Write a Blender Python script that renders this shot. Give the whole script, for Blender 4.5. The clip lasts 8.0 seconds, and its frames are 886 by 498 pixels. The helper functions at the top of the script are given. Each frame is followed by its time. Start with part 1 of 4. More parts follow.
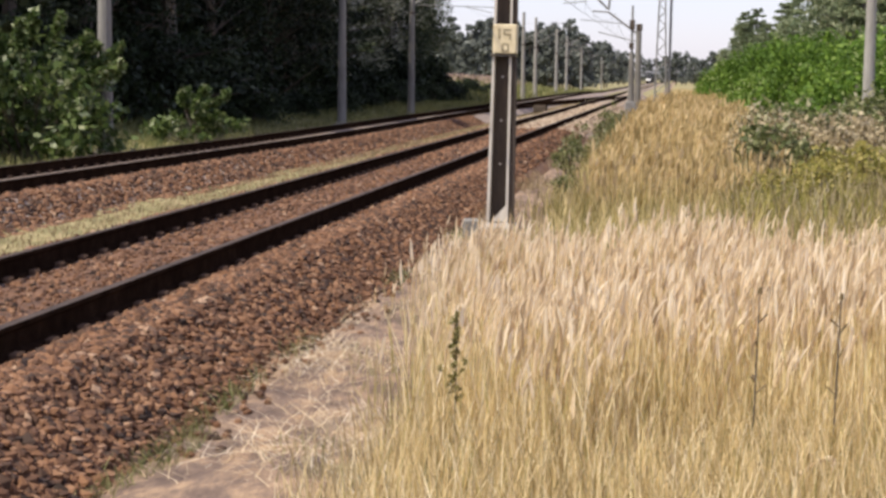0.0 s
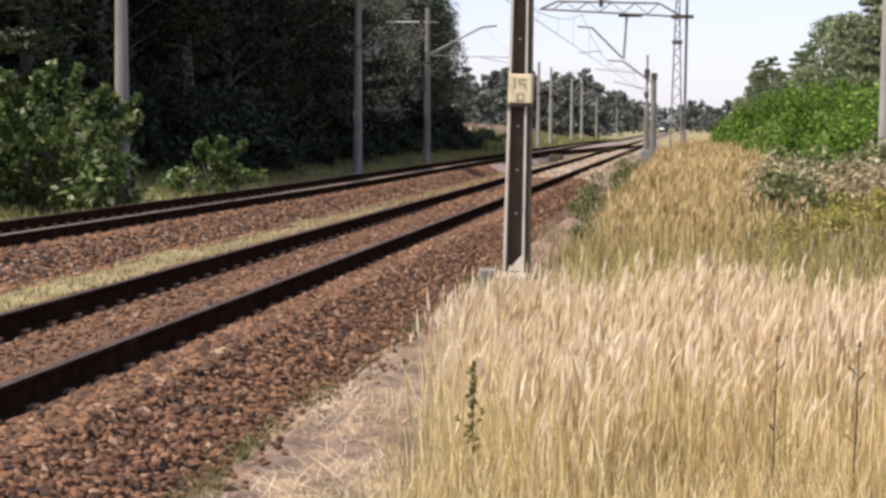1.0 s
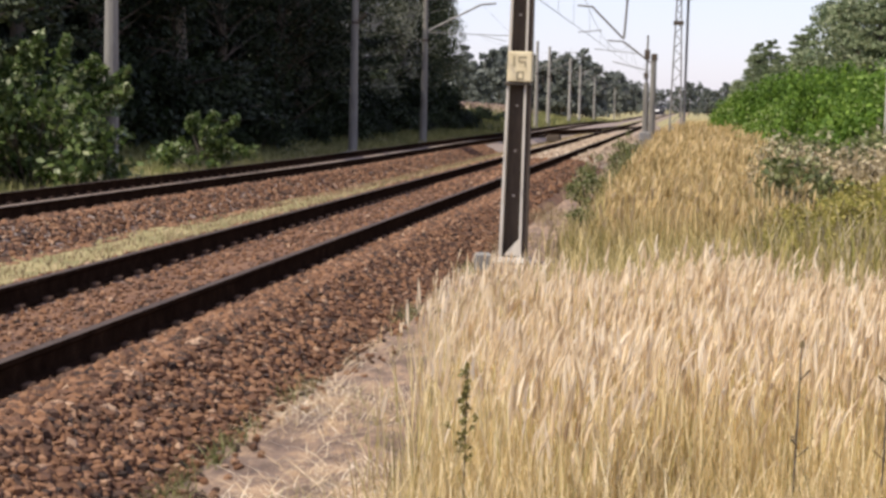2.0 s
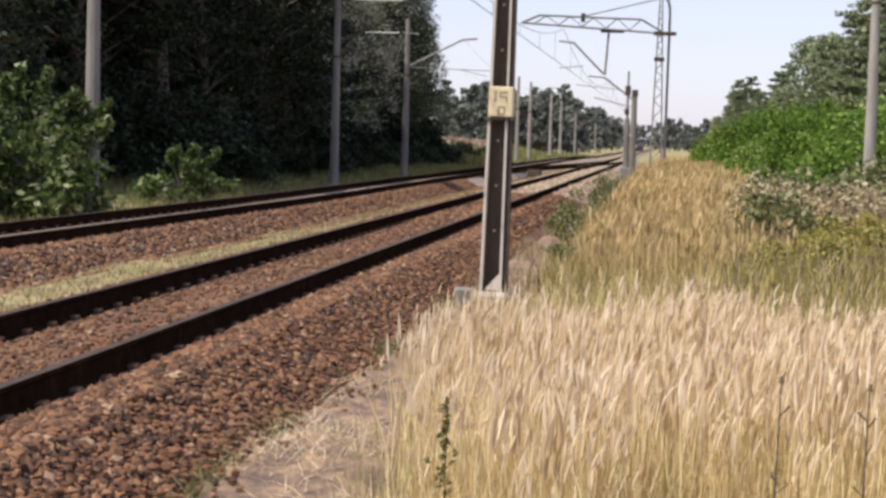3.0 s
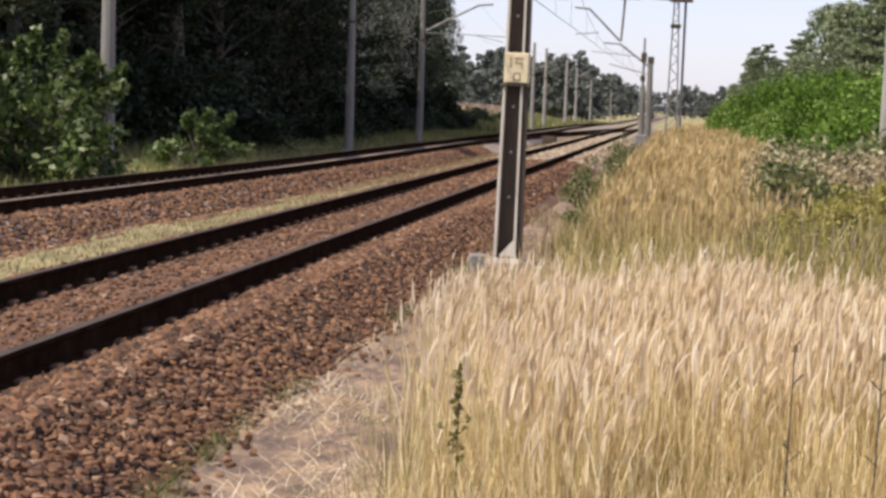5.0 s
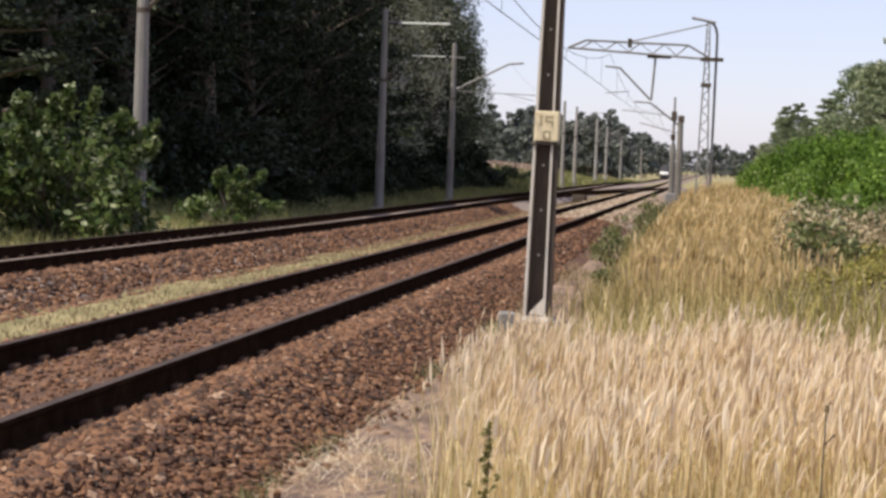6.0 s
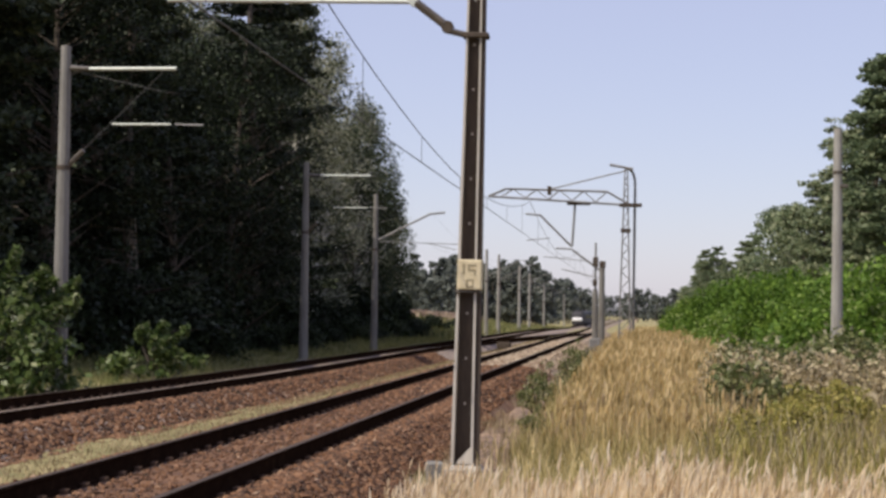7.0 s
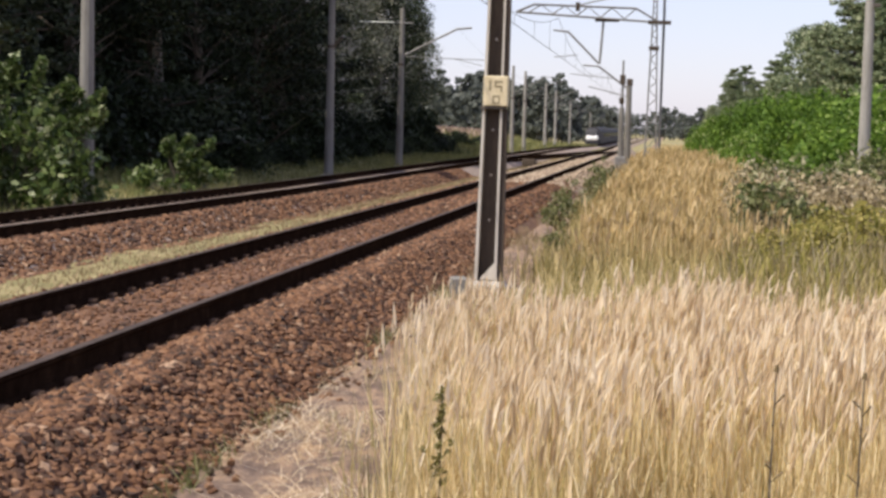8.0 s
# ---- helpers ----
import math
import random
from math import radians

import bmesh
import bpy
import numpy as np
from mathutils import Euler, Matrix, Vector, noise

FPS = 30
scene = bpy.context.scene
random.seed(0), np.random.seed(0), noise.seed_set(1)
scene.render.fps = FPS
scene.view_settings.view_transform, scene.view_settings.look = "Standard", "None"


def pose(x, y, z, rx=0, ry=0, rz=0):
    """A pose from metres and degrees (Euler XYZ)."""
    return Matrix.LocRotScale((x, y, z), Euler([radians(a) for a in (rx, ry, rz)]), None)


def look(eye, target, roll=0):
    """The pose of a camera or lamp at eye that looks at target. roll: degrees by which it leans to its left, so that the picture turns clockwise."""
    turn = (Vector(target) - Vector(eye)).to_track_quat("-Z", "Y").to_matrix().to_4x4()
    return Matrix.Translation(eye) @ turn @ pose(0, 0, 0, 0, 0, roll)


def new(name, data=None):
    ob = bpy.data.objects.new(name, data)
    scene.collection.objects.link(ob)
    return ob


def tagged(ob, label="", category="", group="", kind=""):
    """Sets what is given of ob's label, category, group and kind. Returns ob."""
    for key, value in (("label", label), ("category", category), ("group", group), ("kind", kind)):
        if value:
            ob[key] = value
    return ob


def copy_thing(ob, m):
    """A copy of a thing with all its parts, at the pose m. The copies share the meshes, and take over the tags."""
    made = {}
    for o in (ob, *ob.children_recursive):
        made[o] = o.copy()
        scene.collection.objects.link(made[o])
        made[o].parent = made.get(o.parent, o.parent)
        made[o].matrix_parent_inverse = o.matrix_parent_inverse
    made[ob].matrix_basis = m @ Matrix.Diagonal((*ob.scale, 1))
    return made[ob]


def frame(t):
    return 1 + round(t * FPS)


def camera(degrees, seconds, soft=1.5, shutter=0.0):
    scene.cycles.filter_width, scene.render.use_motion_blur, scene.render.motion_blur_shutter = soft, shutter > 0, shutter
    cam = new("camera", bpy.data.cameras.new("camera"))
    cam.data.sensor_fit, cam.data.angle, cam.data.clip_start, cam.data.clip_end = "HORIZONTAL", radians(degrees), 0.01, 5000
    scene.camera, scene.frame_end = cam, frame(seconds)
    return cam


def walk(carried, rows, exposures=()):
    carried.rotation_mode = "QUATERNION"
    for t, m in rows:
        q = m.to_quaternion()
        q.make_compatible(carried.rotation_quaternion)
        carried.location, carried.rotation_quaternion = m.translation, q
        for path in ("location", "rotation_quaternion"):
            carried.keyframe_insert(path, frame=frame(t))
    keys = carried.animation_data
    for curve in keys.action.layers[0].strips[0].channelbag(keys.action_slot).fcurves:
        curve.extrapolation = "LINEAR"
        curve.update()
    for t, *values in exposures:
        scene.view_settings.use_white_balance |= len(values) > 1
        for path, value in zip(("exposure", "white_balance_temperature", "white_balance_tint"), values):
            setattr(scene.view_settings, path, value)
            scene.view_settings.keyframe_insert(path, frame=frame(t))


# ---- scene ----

# ---------------------------------------------------------------- camera
cam = camera(29.0, 8.0, soft=3.0)
EYE = 2.16
ROWS = [
    # seconds, x, y, heading, pitch, roll
    (0.0, 0.11, -0.85, 7.700, -5.815, 0.720),
    (0.5, 0.11, -0.85, 7.635, -4.820, 0.280),
    (1.0, 0.11, -0.85, 8.265, -4.160, 0.370),
    (1.1, 0.11, -0.85, 8.240, -4.420, 0.420),
    (1.2, 0.00, 0.00, 8.440, -4.800, 0.700),
    (1.5, 0.00, 0.00, 8.540, -4.915, 0.930),
    (1.7, 0.00, 0.00, 8.380, -4.900, 1.000),
    (2.8, 0.00, 0.00, 7.470, -4.330, 2.000),
    (3.0, 0.00, 0.00, 7.467, -3.720, 1.620),
    (3.2, 0.00, 0.00, 7.360, -4.345, 1.620),
    (3.5, 0.00, 0.00, 7.553, -4.443, 1.700),
    (3.8, 0.00, 0.00, 7.925, -4.537, 1.330),
    (4.0, 0.00, 0.00, 8.362, -4.432, 1.170),
    (4.2, 0.00, 0.00, 8.362, -4.780, 1.100),
    (5.3, 0.00, 0.00, 7.816, -4.910, 2.200),
    (5.5, 0.00, 0.00, 8.545, -5.335, 1.570),
    (5.8, 0.00, 0.00, 9.640, -3.890, 1.650),
    (6.0, 0.00, 0.00, 8.974, -2.976, 2.160),
    (6.3, 0.00, 0.00, 8.341, -1.044, 2.100),
    (6.5, 0.00, 0.00, 8.285, 0.836, 1.110),
    (6.8, 0.00, 0.00, 6.124, 2.850, 0.220),
    (7.0, 0.00, 0.00, 6.570, 2.090, 0.830),
    (7.2, 0.00, 0.00, 7.657, 0.670, 1.150),
    (7.5, 0.00, 0.00, 7.912, -0.800, 1.850),
    (7.7, 0.00, 0.00, 8.107, -2.140, 1.900),
    (8.0, 0.00, 0.00, 7.290, -4.068, 1.520),
]


def aim(x, y, yaw, pitch, roll):
    a, p = radians(yaw), radians(pitch)
    eye = Vector((x, y, EYE))
    return look(eye, eye + 10 * Vector((-math.sin(a) * math.cos(p), math.cos(a) * math.cos(p), math.sin(p))), roll)


# ---------------------------------------------------------------- light
SUN_DIR = Vector((-0.80, -0.60, 1.45)).normalized()
world = bpy.data.worlds.new("sky")
scene.world = world
world.use_nodes = True
wn = world.node_tree.nodes
sky = wn.new("ShaderNodeTexSky")
sky.sky_type = "NISHITA"
sky.sun_disc = False
sky.sun_elevation = math.asin(SUN_DIR.z)
sky.sun_rotation = math.atan2(SUN_DIR.x, SUN_DIR.y)
sky.air_density, sky.dust_density, sky.ozone_density = 1.0, 0.6, 1.5
wn["Background"].inputs["Strength"].default_value = 0.15
haze = wn.new("ShaderNodeMix")          # summer haze over the clear sky
haze.data_type = "RGBA"
haze.inputs["Factor"].default_value = 0.64
haze.inputs[7].default_value = (2.84, 2.64, 3.72, 1)
world.node_tree.links.new(sky.outputs[0], haze.inputs[6])
world.node_tree.links.new(haze.outputs[2], wn["Background"].inputs[0])
sun = new("sun", bpy.data.lights.new("sun", "SUN"))
sun.data.energy, sun.data.angle, sun.data.color = 4.3, radians(0.53), (1.0, 0.92, 0.78)
sun.matrix_world = look(SUN_DIR * 100, (0, 0, 0))
walk(cam, [(t, aim(*r)) for t, *r in ROWS], [(0.0, 0.68), (1.0, 0.74), (1.5, 0.73), (3.0, 0.63), (5.5, 0.62), (6.5, 0.40), (7.0, 0.30), (7.5, 0.42), (8.0, 0.60)])


# ---------------------------------------------------------------- materials
def nodes_of(name):
    m = bpy.data.materials.new(name)
    m.use_nodes = True
    return m, m.node_tree.nodes, m.node_tree.links


def ramp(nt, links, fac, stops):
    r = nt.new("ShaderNodeValToRGB")
    els = r.color_ramp.elements
    while len(els) < len(stops):
        els.new(0.5)
    for e, (p, c) in zip(els, stops):
        e.position, e.color = p, (*c, 1)
    links.new(fac, r.inputs[0])
    return r.outputs[0]


def noise_tex(nt, links, scale, detail=4, rough=0.6, stretch=None):
    co = nt.new("ShaderNodeTexCoord")
    mp = nt.new("ShaderNodeMapping")
    if stretch:
        mp.inputs["Scale"].default_value = stretch
    links.new(co.outputs["Object"], mp.inputs[0])
    n = nt.new("ShaderNodeTexNoise")
    n.inputs["Scale"].default_value, n.inputs["Detail"].default_value, n.inputs["Roughness"].default_value = scale, detail, rough
    links.new(mp.outputs[0], n.inputs["Vector"])
    return n.outputs["Fac"]


def solid(name, stops, scale, rough=0.8, metal=0.0, bump=0.3, bscale=None, stretch=None, by_object=0.0, spec=0.5):
    """Two scales of noise through a colour ramp, with fine relief."""
    m, nt, links = nodes_of(name)
    b = nt["Principled BSDF"]
    big = noise_tex(nt, links, scale, 5, 0.65, stretch)
    fine = noise_tex(nt, links, (bscale or scale * 9), 4, 0.7, stretch)
    mix = nt.new("ShaderNodeMath")
    mix.operation = "MULTIPLY_ADD"
    links.new(fine, mix.inputs[0])
    mix.inputs[1].default_value = 0.45
    links.new(big, mix.inputs[2])
    sub = nt.new("ShaderNodeMath")
    sub.operation = "SUBTRACT"
    links.new(mix.outputs[0], sub.inputs[0])
    sub.inputs[1].default_value = 0.22
    last = sub.outputs[0]
    if by_object:
        info = nt.new("ShaderNodeObjectInfo")
        ad = nt.new("ShaderNodeMath")
        ad.operation = "MULTIPLY_ADD"
        links.new(info.outputs["Random"], ad.inputs[0])
        ad.inputs[1].default_value = by_object
        links.new(last, ad.inputs[2])
        last = ad.outputs[0]
    links.new(ramp(nt, links, last, stops), b.inputs["Base Color"])
    b.inputs["Roughness"].default_value, b.inputs["Metallic"].default_value = rough, metal
    b.inputs["Specular IOR Level"].default_value = spec
    bp = nt.new("ShaderNodeBump")
    bp.inputs["Strength"].default_value, bp.inputs["Distance"].default_value = bump, 0.02
    links.new(fine, bp.inputs["Height"])
    links.new(bp.outputs[0], b.inputs["Normal"])
    return m


def leafy(name, stops, translucent=0.35, rough=0.6, patch=0.0, patch_scale=0.6, tone=0.0):
    """Thin leaves or blades: each island its own tone, light shining through."""
    m, nt, links = nodes_of(name)
    b = nt["Principled BSDF"]
    geo = nt.new("ShaderNodeNewGeometry")
    fac = geo.outputs["Random Per Island"]
    if patch:
        n = noise_tex(nt, links, patch_scale, 3, 0.6)
        ma = nt.new("ShaderNodeMath")
        ma.operation = "MULTIPLY_ADD"
        links.new(n, ma.inputs[0])
        ma.inputs[1].default_value = patch
        links.new(fac, ma.inputs[2])
        su = nt.new("ShaderNodeMath")
        su.operation = "SUBTRACT"
        links.new(ma.outputs[0], su.inputs[0])
        su.inputs[1].default_value = patch * 0.5
        fac = su.outputs[0]
    if tone:
        info = nt.new("ShaderNodeObjectInfo")
        big = noise_tex(nt, links, 0.55, 3, 0.6)
        pair = nt.new("ShaderNodeMath")
        pair.operation = "ADD"
        links.new(info.outputs["Random"], pair.inputs[0])
        links.new(big, pair.inputs[1])
        tn = nt.new("ShaderNodeMath")
        tn.operation = "MULTIPLY_ADD"
        links.new(pair.outputs[0], tn.inputs[0])
        tn.inputs[1].default_value = tone
        links.new(fac, tn.inputs[2])
        off = nt.new("ShaderNodeMath")
        off.operation = "SUBTRACT"
        off.use_clamp = True
        links.new(tn.outputs[0], off.inputs[0])
        off.inputs[1].default_value = tone
        fac = off.outputs[0]
    col = ramp(nt, links, fac, stops)
    links.new(col, b.inputs["Base Color"])
    b.inputs["Roughness"].default_value = rough
    b.inputs["Specular IOR Level"].default_value = 0.25
    tr = nt.new("ShaderNodeBsdfTranslucent")
    links.new(col, tr.inputs[0])
    mx = nt.new("ShaderNodeMixShader")
    mx.inputs[0].default_value = translucent
    links.new(b.outputs[0], mx.inputs[1])
    links.new(tr.outputs[0], mx.inputs[2])
    links.new(mx.outputs[0], nt["Material Output"].inputs["Surface"])
    return m


def stone_mat(name, stops):
    m, nt, links = nodes_of(name)
    b = nt["Principled BSDF"]
    geo = nt.new("ShaderNodeNewGeometry")
    info = nt.new("ShaderNodeObjectInfo")
    ad = nt.new("ShaderNodeMath")
    ad.operation = "ADD"
    links.new(geo.outputs["Random Per Island"], ad.inputs[0])
    links.new(info.outputs["Random"], ad.inputs[1])
    fr = nt.new("ShaderNodeMath")
    fr.operation = "FRACT"
    links.new(ad.outputs[0], fr.inputs[0])
    links.new(ramp(nt, links, fr.outputs[0], stops), b.inputs["Base Color"])
    b.inputs["Roughness"].default_value = 0.85
    bp = nt.new("ShaderNodeBump")
    bp.inputs["Strength"].default_value, bp.inputs["Distance"].default_value = 0.4, 0.01
    links.new(noise_tex(nt, links, 60), bp.inputs["Height"])
    links.new(bp.outputs[0], b.inputs["Normal"])
    return m


M_BALLAST = solid("ballast_bed", [(0.30, (0.040, 0.018, 0.008)), (0.48, (0.115, 0.052, 0.022)), (0.60, (0.165, 0.080, 0.036)), (0.75, (0.23, 0.125, 0.065))], 3.5, bump=1.0, bscale=38)
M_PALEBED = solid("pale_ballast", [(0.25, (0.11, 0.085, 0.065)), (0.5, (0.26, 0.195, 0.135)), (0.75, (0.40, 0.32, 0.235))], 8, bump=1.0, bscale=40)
M_FARBED = solid("dusty_ballast", [(0.25, (0.10, 0.075, 0.06)), (0.5, (0.25, 0.19, 0.15)), (0.75, (0.36, 0.29, 0.23))], 8, bump=1.0, bscale=40)
M_STONE = stone_mat("ballast_stone", [(0.0, (0.022, 0.011, 0.006)), (0.35, (0.090, 0.040, 0.018)), (0.75, (0.168, 0.078, 0.034)), (0.96, (0.22, 0.120, 0.066)), (1.0, (0.30, 0.20, 0.13))])
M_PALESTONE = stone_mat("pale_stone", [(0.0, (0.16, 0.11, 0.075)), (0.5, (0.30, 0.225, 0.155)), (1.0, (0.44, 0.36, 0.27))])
# rust brown taken down to near black, putting side shade into the colour
M_RAIL = solid("shaded_rusty_rail", [(0.3, (0.012, 0.007, 0.0045)), (0.6, (0.024, 0.014, 0.009)), (0.8, (0.045, 0.027, 0.017))], 6, rough=1.0, bump=0.15, spec=0.0)
M_RAILHEAD = solid("worn_steel", [(0.3, (0.03, 0.02, 0.015)), (0.7, (0.065, 0.045, 0.035))], 5, rough=0.8, metal=0.0, bump=0.05, spec=0.3)
M_SLEEPER = solid("sleeper_concrete", [(0.3, (0.11, 0.075, 0.055)), (0.6, (0.20, 0.15, 0.12)), (0.85, (0.32, 0.27, 0.23))], 7, bump=0.5, by_object=0.15)
M_CLIP = solid("rail_clip", [(0.3, (0.06, 0.036, 0.023)), (0.7, (0.13, 0.085, 0.058))], 9, rough=0.95, spec=0.05)
M_CONCRETE = solid("pole_concrete", [(0.3, (0.20, 0.185, 0.165)), (0.6, (0.29, 0.275, 0.25)), (0.8, (0.37, 0.35, 0.32))], 1.6, bump=0.3, stretch=(3, 3, 0.5))
# darker copy of the pole concrete; stands for tree shade on the forest masts
M_DARKCONCRETE = solid("dark_pole_concrete", [(0.3, (0.12, 0.11, 0.10)), (0.6, (0.20, 0.19, 0.172)), (0.8, (0.29, 0.275, 0.25))], 1.2, bump=0.3, stretch=(3, 3, 0.5))
M_FOOT = solid("footing_concrete", [(0.3, (0.20, 0.165, 0.135)), (0.5, (0.34, 0.30, 0.26)), (0.7, (0.46, 0.42, 0.37))], 5, bump=0.4)
M_STEEL = solid("dark_steel", [(0.3, (0.055, 0.043, 0.034)), (0.6, (0.085, 0.066, 0.052)), (0.85, (0.13, 0.10, 0.075))], 2.5, rough=0.85, spec=0.15, bump=0.15, stretch=(4, 4, 0.6))
# mast steel in the bright tone of its sunlit edges
M_FLANGE = solid("sunlit_mast_steel", [(0.25, (0.38, 0.34, 0.29)), (0.6, (0.52, 0.48, 0.42)), (0.85, (0.60, 0.56, 0.50))], 2.2, rough=0.7, bump=0.1, stretch=(4, 4, 0.6))
M_TUBE = solid("zinc_tube", [(0.3, (0.42, 0.44, 0.40)), (0.7, (0.55, 0.57, 0.52))], 3, rough=0.5, metal=0.2, bump=0.05)
M_GREYSTEEL = solid("grey_steel", [(0.3, (0.16, 0.155, 0.15)), (0.7, (0.27, 0.26, 0.25))], 3, rough=0.6, metal=0.2, bump=0.1)
M_INSUL = solid("brown_insulator", [(0.3, (0.06, 0.05, 0.04)), (0.7, (0.10, 0.08, 0.06))], 8, rough=0.3, bump=0.05)
M_WIRE = solid("wire_copper", [(0.3, (0.035, 0.035, 0.035)), (0.7, (0.07, 0.068, 0.065))], 3, rough=0.7, bump=0)
M_PLATE = solid("cream_enamel", [(0.3, (0.48, 0.40, 0.25)), (0.6, (0.62, 0.53, 0.35)), (0.8, (0.70, 0.62, 0.45))], 6, rough=0.5, bump=0.05)
M_INK = solid("faded_ink", [(0.3, (0.26, 0.21, 0.12)), (0.7, (0.34, 0.29, 0.19))], 12, rough=0.6, bump=0.05)
M_BARK = solid("bark", [(0.3, (0.05, 0.04, 0.032)), (0.6, (0.11, 0.085, 0.065)), (0.8, (0.18, 0.14, 0.11))], 4, bump=0.8, stretch=(3, 3, 0.6))
M_BIRCHBARK = solid("birch_bark", [(0.35, (0.10, 0.09, 0.08)), (0.5, (0.50, 0.48, 0.44)), (0.8, (0.66, 0.64, 0.60))], 2.2, bump=0.3, stretch=(1, 1, 3))
# very low albedo: shade of the forest face is put into the needles
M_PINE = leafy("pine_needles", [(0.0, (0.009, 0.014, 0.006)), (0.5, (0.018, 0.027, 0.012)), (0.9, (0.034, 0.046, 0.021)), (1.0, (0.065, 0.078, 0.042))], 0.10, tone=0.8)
# brighter copy of the needles: sun on the right-hand trees put into colour
M_LITPINE = leafy("lit_pine_needles", [(0.0, (0.07, 0.10, 0.05)), (0.5, (0.135, 0.175, 0.09)), (0.9, (0.22, 0.255, 0.14)), (1.0, (0.32, 0.34, 0.21))], 0.3, tone=0.6)
# likewise darkened to hold the forest's shade in the leaf colour
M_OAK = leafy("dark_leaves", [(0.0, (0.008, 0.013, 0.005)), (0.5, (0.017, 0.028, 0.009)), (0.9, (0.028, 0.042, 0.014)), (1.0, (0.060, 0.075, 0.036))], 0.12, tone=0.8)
M_BIRCH = leafy("birch_leaves", [(0.0, (0.035, 0.046, 0.020)), (0.5, (0.085, 0.10, 0.048)), (0.9, (0.20, 0.21, 0.13)), (1.0, (0.42, 0.42, 0.31))], 0.4, tone=1.0)
M_BUSH = leafy("bush_leaves", [(0.0, (0.025, 0.045, 0.012)), (0.5, (0.07, 0.105, 0.028)), (0.85, (0.14, 0.18, 0.06)), (1.0, (0.34, 0.36, 0.22))], 0.35, rough=0.4)
M_LOCUST = leafy("locust_leaves", [(0.0, (0.06, 0.115, 0.014)), (0.5, (0.105, 0.19, 0.024)), (0.9, (0.20, 0.30, 0.048)), (1.0, (0.36, 0.42, 0.17))], 0.4, tone=0.6)
M_DRYWEED = leafy("dry_weed", [(0.0, (0.17, 0.13, 0.065)), (0.5, (0.34, 0.27, 0.15)), (1.0, (0.58, 0.49, 0.33))], 0.35)
M_WEEDGREEN = leafy("weed_green", [(0.0, (0.11, 0.10, 0.028)), (1.0, (0.26, 0.225, 0.075))], 0.2)
M_WEEDBROWN = leafy("weed_brown", [(0.0, (0.09, 0.065, 0.03)), (1.0, (0.22, 0.16, 0.08))], 0.2)
M_STRIP = leafy("strip_grass", [(0.0, (0.14, 0.105, 0.055)), (0.5, (0.26, 0.195, 0.11)), (1.0, (0.42, 0.33, 0.20))], 0.2, patch=0.5)
# green grass tone, darkened to carry the forest's shade on the verge
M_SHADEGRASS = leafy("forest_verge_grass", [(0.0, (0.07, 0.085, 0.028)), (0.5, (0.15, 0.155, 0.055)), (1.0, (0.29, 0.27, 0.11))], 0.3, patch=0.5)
M_DULLGREEN = leafy("dull_weed", [(0.0, (0.055, 0.075, 0.024)), (0.5, (0.135, 0.150, 0.052)), (0.85, (0.25, 0.25, 0.11)), (1.0, (0.50, 0.46, 0.32))], 0.35)
M_OLIVE = leafy("olive_weed", [(0.0, (0.14, 0.14, 0.03)), (0.5, (0.30, 0.27, 0.065)), (1.0, (0.48, 0.40, 0.14))], 0.4)
# distance haze is mixed into this leaf colour as a lifted grey-green
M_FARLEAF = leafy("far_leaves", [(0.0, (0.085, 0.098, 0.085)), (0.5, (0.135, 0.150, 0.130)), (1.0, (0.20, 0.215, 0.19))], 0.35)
M_STRAW = leafy("straw_stalks", [(0.0, (0.30, 0.22, 0.095)), (0.4, (0.64, 0.49, 0.25)), (0.8, (0.78, 0.64, 0.38)), (1.0, (0.86, 0.75, 0.52))], 0.4, patch=0.5)
M_PLUME = leafy("grass_plumes", [(0.0, (0.38, 0.27, 0.16)), (0.45, (0.80, 0.655, 0.44)), (1.0, (0.95, 0.86, 0.69))], 0.45)
M_BLADE = leafy("green_blades", [(0.0, (0.40, 0.345, 0.13)), (0.4, (0.74, 0.62, 0.33)), (1.0, (0.92, 0.80, 0.55))], 0.4, patch=0.6)
M_MEADOW = leafy("meadow_blades", [(0.0, (0.17, 0.155, 0.048)), (0.5, (0.43, 0.345, 0.145)), (1.0, (0.72, 0.58, 0.31))], 0.4, patch=0.9, patch_scale=0.5)
M_FARSTRAW = leafy("ridge_straw", [(0.0, (0.28, 0.21, 0.085)), (0.5, (0.57, 0.43, 0.205)), (1.0, (0.82, 0.66, 0.39))], 0.4, patch=0.5, patch_scale=0.25)
M_GRASSGREEN = leafy("verge_grass", [(0.0, (0.16, 0.17, 0.06)), (0.5, (0.30, 0.28, 0.12)), (1.0, (0.48, 0.42, 0.23))], 0.4, patch=0.5)
M_HEATH = leafy("heather", [(0.0, (0.17, 0.115, 0.095)), (0.5, (0.29, 0.20, 0.165)), (1.0, (0.42, 0.31, 0.25))], 0.2)
M_WHITE = solid("white_paint", [(0.3, (0.74, 0.74, 0.72)), (0.7, (0.82, 0.82, 0.80))], 2, rough=0.3, bump=0.02)
M_DARKPAINT = solid("dark_train_paint", [(0.3, (0.035, 0.034, 0.038)), (0.7, (0.06, 0.058, 0.062))], 2, rough=0.7, spec=0.2, bump=0.02)
M_DARKGLASS = solid("dark_glass", [(0.3, (0.012, 0.013, 0.015)), (0.7, (0.02, 0.02, 0.022))], 2, rough=0.1, bump=0)


